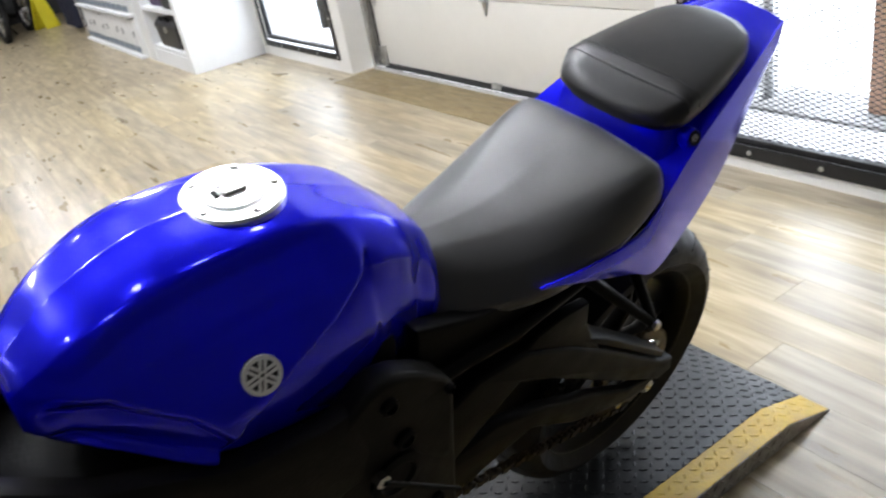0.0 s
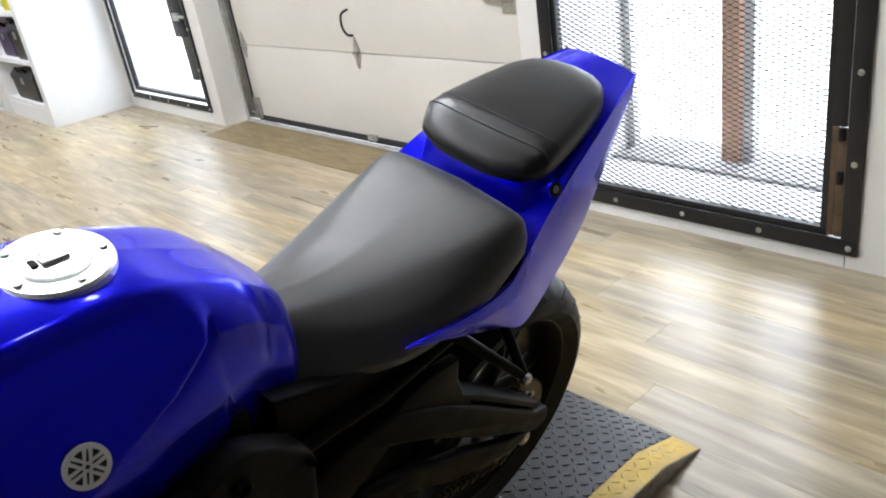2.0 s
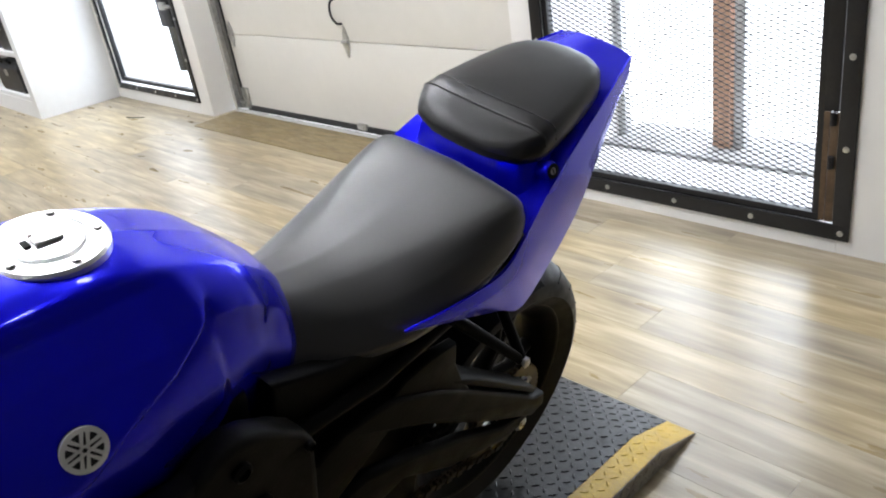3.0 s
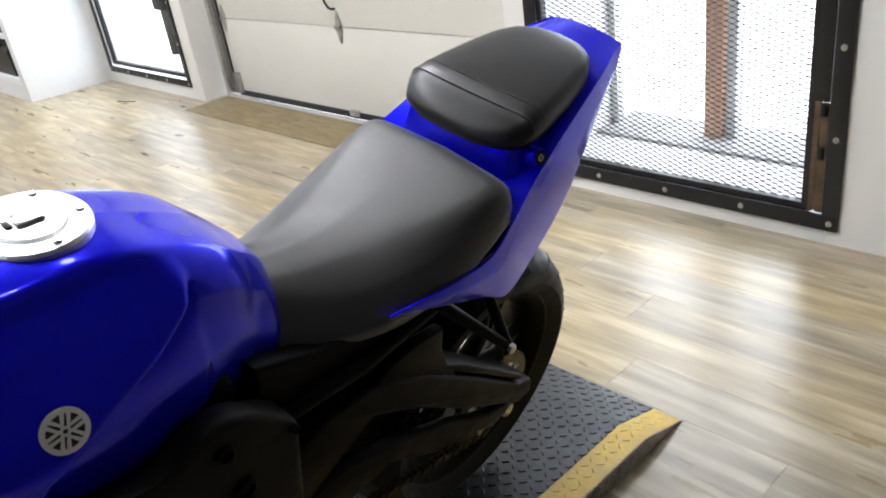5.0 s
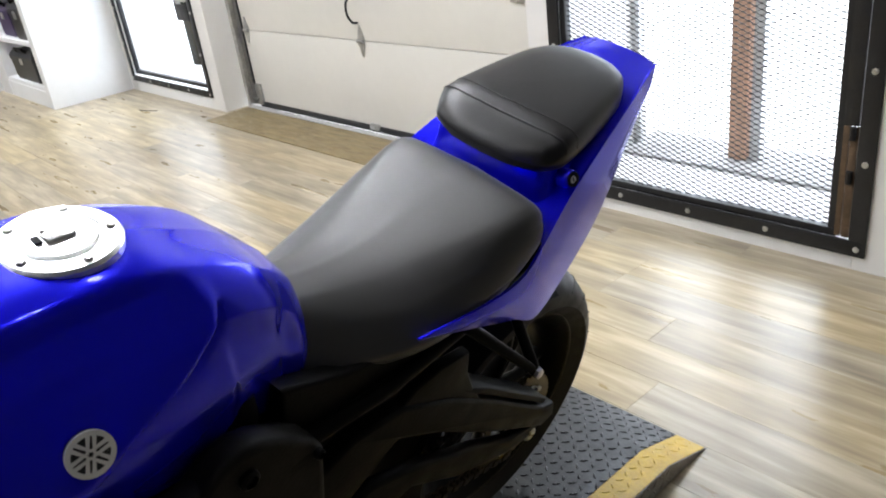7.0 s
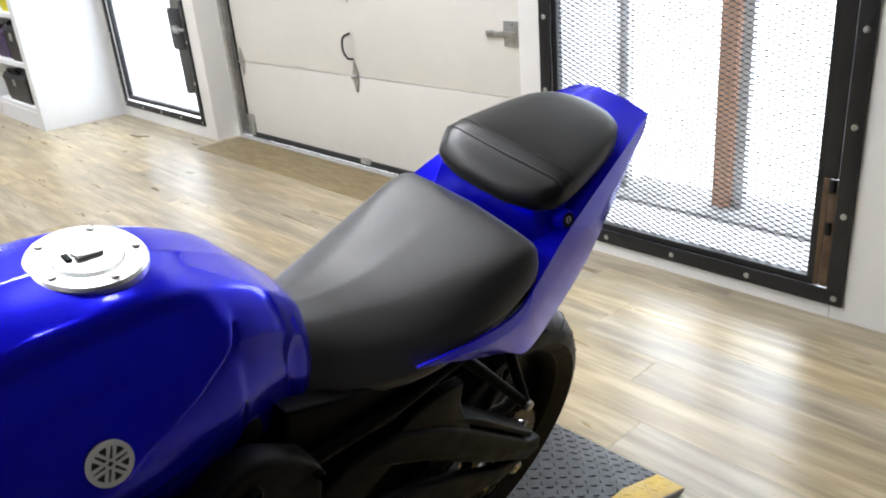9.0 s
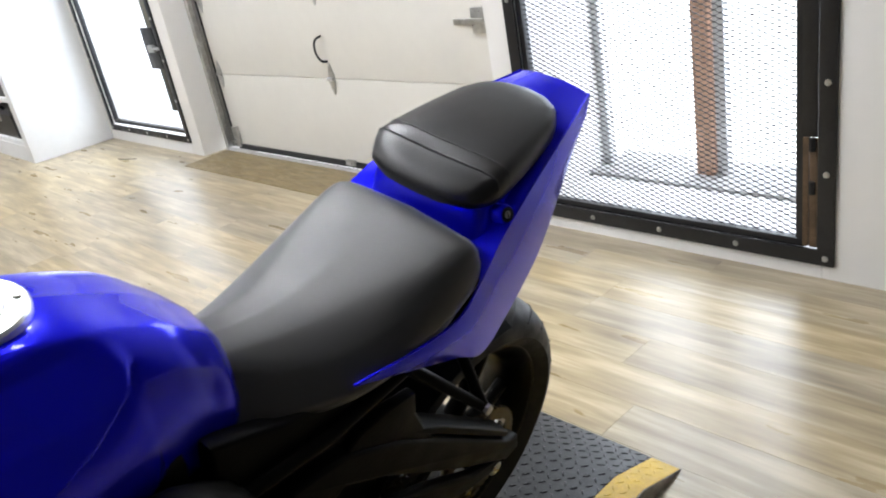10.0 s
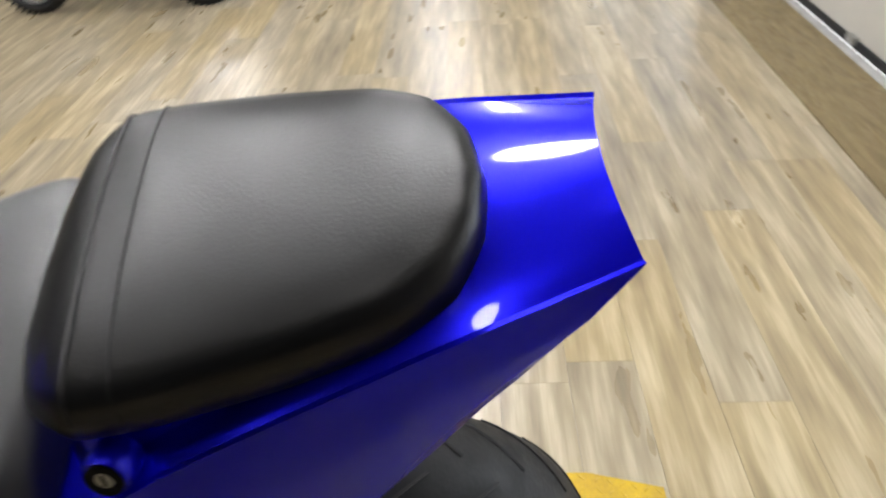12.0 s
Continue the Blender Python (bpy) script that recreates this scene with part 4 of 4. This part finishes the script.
slab([(-0.045, 0.390), (0.155, 0.560), (0.22, 0.612), (0.22, 0.622), (0.15, 0.574), (-0.05, 0.402)], 0.090, 0.136, "chain_guard", M_PLASTIC, "", 0.003)
# hugger over the tyre
rows = []
for k in np.linspace(0.35, 1.75, 20):
    rr = WR + 0.018
    rows.append([(AX.x + rr * math.cos(k), y, AX.z + rr * math.sin(k) - 0.03 * (y / 0.09) ** 2) for y in np.linspace(-0.095, 0.095, 11)])
part("rear_hugger", sheet(rows, 0.003, True), M_PLASTIC, bike, "black plastic rear hugger")

# pillion peg bracket: two struts to one bolt
peg = Vector((0.139, 0.198, 0.652))
br = part("peg_bracket", tube([(0.238, 0.135, 0.757), peg], [0.010, 0.008], 10), M_FRAME, bike, "black pillion peg bracket")
part("strut", tube([(0.128, 0.140, 0.715), peg], 0.009, 10), M_FRAME, br)
part("peg_bolt", lathe([(0.009, -0.01), (0.009, 0.010), (0.006, 0.012), (0.0005, 0.012)], 6, Matrix.Translation(peg) @ turn_to((0, 1, 0))), M_STEEL, br)

# main frame spar, pivot plate and engine
spar = []
for x, z, h, y in ((1.02, 0.87, 0.10, 0.06), (0.92, 0.835, 0.10, 0.115), (0.80, 0.785, 0.12, 0.145), (0.70, 0.755, 0.14, 0.148), (0.60, 0.74, 0.17, 0.142), (0.53, 0.70, 0.16, 0.15)):
    spar.append((x, z, h, y))
for s in (1, -1):
    rings = []
    for x, z, h, y in spar:
        w = 0.02
        ring = []
        for k in range(16):
            a = 2 * math.pi * k / 16
            c, d = math.cos(a), math.sin(a)
            ring.append((x, s * (y + w * math.copysign(abs(c) ** 0.5, c)), z + h / 2 * math.copysign(abs(d) ** 0.5, d)))
        rings.append(ring if s > 0 else ring[::-1])
    part("frame_spar", loft(rings), M_SPAR, bike, "black twin spar frame")
    y0, y1 = (0.125, 0.165) if s > 0 else (-0.165, -0.125)
    plate = slab([(0.70, 0.80), (0.648, 0.838), (0.622, 0.845), (0.596, 0.838), (0.560, 0.815), (0.532, 0.790), (0.517, 0.765), (0.512, 0.647), (0.503, 0.50), (0.52, 0.42), (0.60, 0.40), (0.66, 0.55), (0.70, 0.68)], y0, y1, "pivot_plate", M_SPAR, "black frame pivot plate", 0.01)
    for bx, bz, r in ((0.621, 0.807, 0.012), (0.530, 0.770, 0.007), (0.60, 0.729, 0.015), (0.615, 0.668, 0.040), (0.545, 0.55, 0.010)):
        part("frame_bolt", lathe([(r, 0), (r, 0.006), (r * 0.7, 0.008), (r * 0.6, 0.003), (0.0005, 0.003)], 20, Matrix.Translation((bx, s * 0.165, bz)) @ turn_to((0, s, 0))), M_PLASTIC, plate)
part("airbox", box((0.56, -0.112, 0.66), (1.0, 0.112, 0.845), 0.02), M_PLASTIC, bike, "black airbox under the tank")
eng = part("engine_block", box((0.58, -0.15, 0.33), (0.98, 0.14, 0.68), 0.03), M_ENGINE, bike, "dark grey engine")
part("clutch_cover", lathe([(0.10, 0), (0.098, 0.02), (0.08, 0.032), (0.0005, 0.034)], 40, Matrix.Translation((0.72, 0.14, 0.50)) @ turn_to((0, 1, 0))), M_ENGINE, eng)
part("sprocket_cover", lathe([(0.07, 0), (0.066, 0.02), (0.0005, 0.026)], 32, Matrix.Translation((0.62, 0.14, 0.46)) @ turn_to((0, 1, 0))), M_PLASTIC, eng)
part("shift_linkage", tube([(0.645, 0.185, 0.70), (0.532, 0.195, 0.59)], 0.004, 8), M_FRAME, bike)
part("linkage_bolt", lathe([(0.011, 0), (0.011, 0.012), (0.0005, 0.014)], 6, Matrix.Translation((0.645, 0.172, 0.70)) @ turn_to((0, 1, 0))), M_CHROME, bike)
# rear subframe covers under the seat
for s in (1, -1):
    slab([(0.54, 0.835), (0.44, 0.795), (0.33, 0.78), (0.30, 0.735), (0.42, 0.72), (0.54, 0.70)], *((0.088, 0.118) if s > 0 else (-0.118, -0.088)), "side_cover", M_PLASTIC, "black side cover under the seat", 0.006)
    part("subframe_rail", tube([(0.52, s * 0.125, 0.74), (0.38, s * 0.128, 0.735), (0.22, s * 0.12, 0.745), (0.05, s * 0.10, 0.80)], 0.012, 10), M_FRAME, bike)
part("inner_mudguard", box((0.24, -0.088, 0.42), (0.55, 0.086, 0.79), 0.02), M_PLASTIC, bike, "black plastic inner mudguard")
part("shock_absorber", tube([(0.42, 0, 0.70), (0.50, 0, 0.45)], 0.03, 14), M_ENGINE, bike)
# left foot peg and side stand
fp = part("foot_peg", tube([(0.50, 0.16, 0.42), (0.50, 0.27, 0.42)], 0.014, 10), M_STEEL, bike)
stand = part("side_stand", tube([(0.58, 0.12, 0.33), (0.54, 0.26, 0.16), (0.52, 0.335, 0.115)], [0.016, 0.013, 0.012], 10), M_FRAME, bike, "black side stand resting on the ramp")
part("stand_foot", box((0.485, 0.315, 0.098), (0.565, 0.365, 0.112), 0.003), M_FRAME, stand)
# head, forks, front wheel (ahead of the tank, barely seen)
part("steering_head", tube([(1.08, 0, 0.62), (1.03, 0, 0.96)], 0.045, 16), M_FRAME, bike)
tc = part("top_clamp", box((1.0, -0.13, 0.945), (1.10, 0.13, 0.965), 0.008), M_FRAME, bike)
for s in (1, -1):
    part("fork_leg", tube([(1.06, s * 0.105, 0.98), (1.36, s * 0.105, 0.315)], 0.025, 14), M_STEEL, bike)
    part("clip_on_bar", tube([(1.07, s * 0.13, 0.92), (1.06, s * 0.26, 0.90), (1.05, s * 0.30, 0.895)], 0.012, 10), M_STEEL, bike)
    part("hand_grip", tube([(1.055, s * 0.285, 0.897), (1.03, s * 0.40, 0.885)], 0.017, 12), M_RUBBER, bike)
FX = Vector((1.36, 0, 0.305))
fw_m = Matrix.Translation(FX) @ turn_to((0, 1, 0))
fw = part("front_wheel", lathe([(0.20, -0.04), (0.218, -0.05), (0.19, 0.0), (0.218, 0.05), (0.20, 0.04), (0.18, 0.02), (0.18, -0.02)], 64, fw_m, closed=True), M_FRAME, bike)
fp2 = [(0.245 + 0.055 * math.cos(k * 1.45), 0.06 * math.sin(k * 1.45)) for k in np.linspace(-1, 1, 15)]
part("tyre", lathe([(0.212, -0.045)] + fp2 + [(0.212, 0.045)], 80, fw_m, closed=True), M_TYRE, fw)
for k in range(5):
    a = 2 * math.pi * k / 5
    part("spoke", tube([fw_m @ Vector((0.02 * math.cos(a), 0.02 * math.sin(a), 0)), fw_m @ Vector((0.19 * math.cos(a), 0.19 * math.sin(a), 0))], 0.014, 8), M_FRAME, fw)
fair = spline(((1.04, 0.16, 0.80), (1.14, 0.20, 0.80), (1.30, 0.17, 0.86), (1.45, 0.06, 0.90)), 16)
for s in (1, -1):
    rows = [[(p[0], s * (p[1] - 0.03 * q), p[2] - 0.40 * q * (1 - 0.4 * abs(p[0] - 1.15) / 0.3)) for q in np.linspace(0, 1, 8)] for p in fair]
    part("fairing_panel", sheet(rows, 0.004, s < 0), M_BLUE, bike, "blue fairing side panel")
part("nose_cowl", sheet([[(p[0] + 0.02, y * p[1], 0.86 + 0.06 * (1 - y * y) + (p[0] - 0.96) * 0.1) for y in np.linspace(-1, 1, 11)] for p in fair[6:]], 0.004, True), M_BLUE, bike)

# ---------------------------------------------------------------- diamond-plate ramp
RX0, RX1, RY_END, RY_TOP, RY0, RH = -0.52, 0.086, -1.035, -1.18, -3.6, 0.05
ramp = tagged(empty("ramp", pose(0, 0, 0)), "black diamond-plate ramp with scuffed yellow safety edges", "ramp")


def ramp_strip(x0, x1, lift=0.0):
    bm = bmesh.new()
    pr = [(RY0, RH), (RY_TOP, RH), (RY_END, 0.004), (RY_END - 0.002, 0.0006), (RY_TOP - 0.02, RH - 0.006), (RY0, RH - 0.006)]
    add_loft(bm, [[(x, y, z + lift) for y, z in pr] for x in (x0, x1)], True, True)
    bmesh.ops.recalc_face_normals(bm, faces=bm.faces)
    return bm


part("plate", ramp_strip(RX0 + 0.075, RX1 - 0.075), M_TREAD, ramp)
for x0, x1 in ((RX1 - 0.0745, RX1), (RX0, RX0 + 0.0745)):
    part("yellow_edge", ramp_strip(x0, x1), M_YELLOW, ramp, "worn yellow painted edge strip", smooth=20)
for sx in (RX1 - 0.001, RX0 + 0.001):
    bm = bmesh.new()
    add_loft(bm, [[(sx + d, RY0, 0.001), (sx + d, RY0, RH - 0.002), (sx + d, RY_TOP, RH - 0.002), (sx + d, RY_END + 0.004, 0.001)] for d in (-0.003, 0.003)], True, True)
    bmesh.ops.recalc_face_normals(bm, faces=bm.faces)
    part("side_skirt", bm, M_BARE, ramp, "bare scuffed steel skirt")
verts_d, faces_d, verts_y, faces_y, verts_s, faces_s = [], [], [], [], [], []


def lug(vs, fs, c, u, v, n, L=0.0105, W=0.0032, H=0.0022):
    i = len(vs)
    for a, b, h in ((-L, 0, 0), (0, -W, 0), (L, 0, 0), (0, W, 0), (-L * 0.5, 0, H), (L * 0.5, 0, H)):
        vs.append(tuple(c + u * a + v * b + n * h))
    fs.extend([(i, i + 1, i + 4), (i + 1, i + 5, i + 4), (i + 1, i + 2, i + 5), (i + 2, i + 3, i + 5), (i + 3, i + 4, i + 5), (i + 3, i, i + 4)])


PITCH = 0.0245
slope_len = math.hypot(RY_END - RY_TOP, RH)
for j in range(int((RY_END - RY0) / PITCH)):
    for i in range(int((RX1 - RX0) / PITCH)):
        x = RX0 + 0.012 + i * PITCH
        d = 0.012 + j * PITCH
        if d < slope_len - 0.012:
            f = d / slope_len
            c = Vector((x, RY_END + (RY_TOP - RY_END) * f, 0.004 + (RH - 0.004) * f))
            v0 = Vector((0, RY_TOP - RY_END, RH)).normalized()
        else:
            c = Vector((x, RY_TOP - (d - slope_len) - 0.006, RH))
            v0 = Vector((0, -1, 0))
        x0 = Vector((1, 0, 0))
        n = x0.cross(v0)
        n = n if n.z > 0 else -n
        s = 1 if (i + j) % 2 else -1
        u = (x0 + v0 * s).normalized()
        w = (x0 - v0 * s).normalized()
        edge = x > RX1 - 0.0745 or x < RX0 + 0.0745
        lug(verts_y if edge else verts_d, faces_y if edge else faces_d, c, u, w, n, H=0.0012 if edge else 0.0022)
for j in range(90):
    for k in range(2):
        c = Vector((RX1 + 0.002, RY_TOP - 0.01 - j * PITCH, 0.013 + k * PITCH))
        s = 1 if (j + k) % 2 else -1
        lug(verts_s, faces_s, c, Vector((0, 1, s)).normalized(), Vector((0, 1, -s)).normalized(), Vector((1, 0, 0)))
for vs, fs, mat in ((verts_d, faces_d, M_TREAD), (verts_y, faces_y, M_YELLOW), (verts_s, faces_s, M_BARE)):
    me = bpy.data.meshes.new("mesh")
    me.from_pydata(vs, [], fs)
    tagged(part("raised_tread", me, mat, ramp), kind="stuff")

# ---------------------------------------------------------------- parked motorcycles along the aisle


def parked_bike(x, y, turn, wr, paint, label):
    root = tagged(empty("parked_motorcycle", pose(x, y, 0, -8, 0, turn)), label, "motorcycle", "motorcycles parked in a row")

    def spoked(cx, r, tw, owner_name):
        m = Matrix.Translation((cx, 0, r)) @ turn_to((0, 1, 0))
        w = part(owner_name, lathe([(r - 0.085, -0.018), (r - 0.075, -0.02), (r - 0.092, 0.0), (r - 0.075, 0.02), (r - 0.085, 0.018), (r - 0.098, 0.0)], 48, m, closed=True), M_STEEL, root)
        pr = [(r - 0.05 + 0.05 * math.cos(k * 1.5), tw * math.sin(k * 1.5)) for k in np.linspace(-1, 1, 11)]
        t = part("tyre", lathe([(r - 0.08, -tw * 0.6)] + pr + [(r - 0.08, tw * 0.6)], 56, m, closed=True), M_TYRE, w)
        bm = bmesh.new()
        for i in range(40):
            a = 2 * math.pi * i / 40
            for k in (-1, 0, 1):
                q = m @ Vector(((r - 0.002) * math.cos(a + k * 0.03), (r - 0.002) * math.sin(a + k * 0.03), k * tw * 0.6))
                add_box(bm, (-0.007, -0.009, -0.011), (0.007, 0.009, 0.011), 0, Matrix.Translation(q) @ pose(0, 0, 0, 0, -math.degrees(a), 0))
        part("knobbly_tread", bm, M_TYRE, t)
        part("hub", tube([m @ Vector((0, 0, -0.06)), m @ Vector((0, 0, 0.06))], 0.03, 14), M_STEEL, w)
        bm = bmesh.new()
        for i in range(32):
            a = 2 * math.pi * i / 32
            e = a + (0.35 if i % 2 else -0.35)
            s = 0.03 if i % 4 < 2 else -0.03
            add_tube(bm, [m @ Vector((0.028 * math.cos(a), 0.028 * math.sin(a), s)), m @ Vector(((r - 0.09) * math.cos(e), (r - 0.09) * math.sin(e), 0))], 0.0042, 5)
        part("wire_lacing", bm, M_CHROME, w)
        return w

    spoked(0.0, wr, 0.042, "front_wheel")
    spoked(-1.42, wr * 0.95, 0.055, "rear_wheel")
    for s in (1, -1):
        part("fork_leg", tube([(0, s * 0.085, wr), (-0.20, s * 0.085, wr + 0.38)], 0.024, 12), M_FRAME, root)
        part("fork_tube", tube([(-0.18, s * 0.085, wr + 0.34), (-0.33, s * 0.085, wr + 0.66)], 0.030, 12), M_STEEL, root)
    rows = [[(-0.02 + (wr + 0.05) * math.cos(k), yy, wr + (wr + 0.05) * math.sin(k) - 14 * yy * yy) for yy in np.linspace(-0.06, 0.06, 7)] for k in np.linspace(0.7, 2.3, 16)]
    part("front_mudguard", sheet(rows, 0.004, True), paint, root)
    part("engine", box((-0.85, -0.15, 0.28), (-0.42, 0.15, 0.62), 0.04), M_ENGINE, root, "grey cast engine")
    part("cylinder", lathe([(0.09, 0), (0.085, 0.02), (0.09, 0.04), (0.085, 0.06), (0.09, 0.08), (0.085, 0.10), (0.08, 0.14), (0.0005, 0.15)], 20, Matrix.Translation((-0.52, 0, 0.60)) @ pose(0, 0, 0, 0, 20, 0)), M_ENGINE, root)
    part("exhaust", tube(spline([(-0.45, 0.05, 0.66), (-0.32, 0.10, 0.55), (-0.38, 0.13, 0.34), (-0.62, 0.14, 0.26), (-1.0, 0.16, 0.33), (-1.5, 0.18, 0.48)], 26), 0.024, 10), M_CHROME, root)
    part("frame_tube", tube(spline([(-0.33, 0, 0.92), (-0.38, 0, 0.60), (-0.44, 0, 0.26), (-0.85, 0, 0.24), (-1.0, 0, 0.5), (-0.7, 0, 0.86), (-0.33, 0, 0.92)], 30), 0.022, 10), M_FRAME, root)
    part("tank", skin_at(-0.62, 0.90), paint, root)
    part("seat", box((-1.45, -0.12, 0.82), (-0.80, 0.12, 0.90), 0.035), M_SEAT, root)
    part("swing_arm", tube([(-0.9, 0.10, 0.36), (-1.42, 0.10, wr * 0.95)], 0.024, 8), M_FRAME, root)
    part("handlebar", tube(spline([(-0.42, -0.40, 1.06), (-0.36, -0.2, 1.05), (-0.33, 0, 1.0), (-0.36, 0.2, 1.05), (-0.42, 0.40, 1.06)], 20), 0.012, 8), M_STEEL, root)
    part("headlight", lathe([(0.09, 0), (0.085, 0.05), (0.05, 0.09), (0.0005, 0.10)], 24, Matrix.Translation((-0.24, 0, 0.92)) @ turn_to((-1, 0, 0))), M_PLASTIC, root)
    part("side_stand", tube([(-0.75, 0.14, 0.28), (-0.78, 0.31, 0.05)], 0.012, 8), M_FRAME, root)
    root.scale = (0.65, 0.65, 0.65)
    return root


def skin_at(x, z):
    rings = []
    for q in np.linspace(0, 1, 14):
        w, h = 0.03 + 0.10 * math.sin(math.pi * min(1, q * 0.75 + 0.2)), 0.03 + 0.10 * math.sin(math.pi * min(0.98, q * 0.7 + 0.25))
        rings.append([(x + 0.22 - 0.44 * q, w * math.cos(a), z + h * math.sin(a)) for a in (2 * math.pi * k / 18 for k in range(18))])
    return loft(rings)


first = parked_bike(-3.82, -2.785 - 0.02, 90, 0.33, M_PLASTIC, "dark trail motorcycle with wire-spoked wheels parked in the aisle")
for i, dx in enumerate((0.38, 0.77, 1.15, 1.55, 1.95, 2.4)):
    copy_thing(first, pose(-3.82 - dx, -2.80 + 0.015 * i, 0, -8, 0, 90 + 2 * (i % 3)))


for fx, fy, turn in ((-11.6, -1.43, 5), (-12.5, -1.0, 12), (-13.1, -1.55, 8)):
    copy_thing(first, pose(fx, fy, 0, -7, 0, turn) @ Matrix.Scale(1.4, 4))

# ---------------------------------------------------------------- floor planks, nearest singly, the rest joined
PW, PL = 0.152, 1.22
rng = random.Random(11)
shared = []
for lv in range(3):
    bm = bmesh.new()
    vs = []
    e = 0.0003
    for z, i in ((-0.006, 0.0), (-0.0005, 0.0), (0.0, e)):
        vs.append([bm.verts.new((sx * (PL / 2 - 0.0002 - i), sy * (PW / 2 - 0.0002 - i), z)) for sx, sy in ((-1, -1), (1, -1), (1, 1), (-1, 1))])
    for a, b in zip(vs, vs[1:]):
        for i in range(4):
            bm.faces.new((a[i], a[(i + 1) % 4], b[(i + 1) % 4], b[i]))
    bm.faces.new(vs[-1])
    me = finish(bm, 0)
    me.materials.append(M_PLANK)
    shared.append(me)
verts_f, faces_f = [], []
row = 0
y = 0.19 - PW / 2
while y > FLOOR_Y0:
    x = FLOOR_X0 - rng.uniform(0, PL) + PL / 2
    while x < FLOOR_X1 + PL / 2 - 0.02:
        near = -5.6 < x < 1.4 and -3.4 < y < 0.2
        if near:
            o = part("plank", shared[row % 3], None, subfloor)
            o.location = (x, y, rng.uniform(-0.0002, 0.0))
            if rng.random() < 0.5:
                o.rotation_euler = (0, 0, math.pi)
        else:
            i = len(verts_f)
            for z, k in ((-0.006, 0.0), (0.0, 0.0001)):
                for sx, sy in ((-1, -1), (1, -1), (1, 1), (-1, 1)):
                    verts_f.append((min(max(x + sx * (PL / 2 - 0.0002 - k), FLOOR_X0), FLOOR_X1 + 0.05), max(y + sy * (PW / 2 - 0.0002 - k), FLOOR_Y0 - 0.05), z))
            faces_f.append((i + 4, i + 5, i + 6, i + 7))
            for a in range(4):
                faces_f.append((i + a, i + (a + 1) % 4, i + 4 + (a + 1) % 4, i + 4 + a))
        x += PL
    y -= PW
    row += 1
me = bpy.data.meshes.new("mesh")
me.from_pydata(verts_f, [], faces_f)
tagged(part("far_planks", me, M_PLANK, subfloor), kind="stuff")
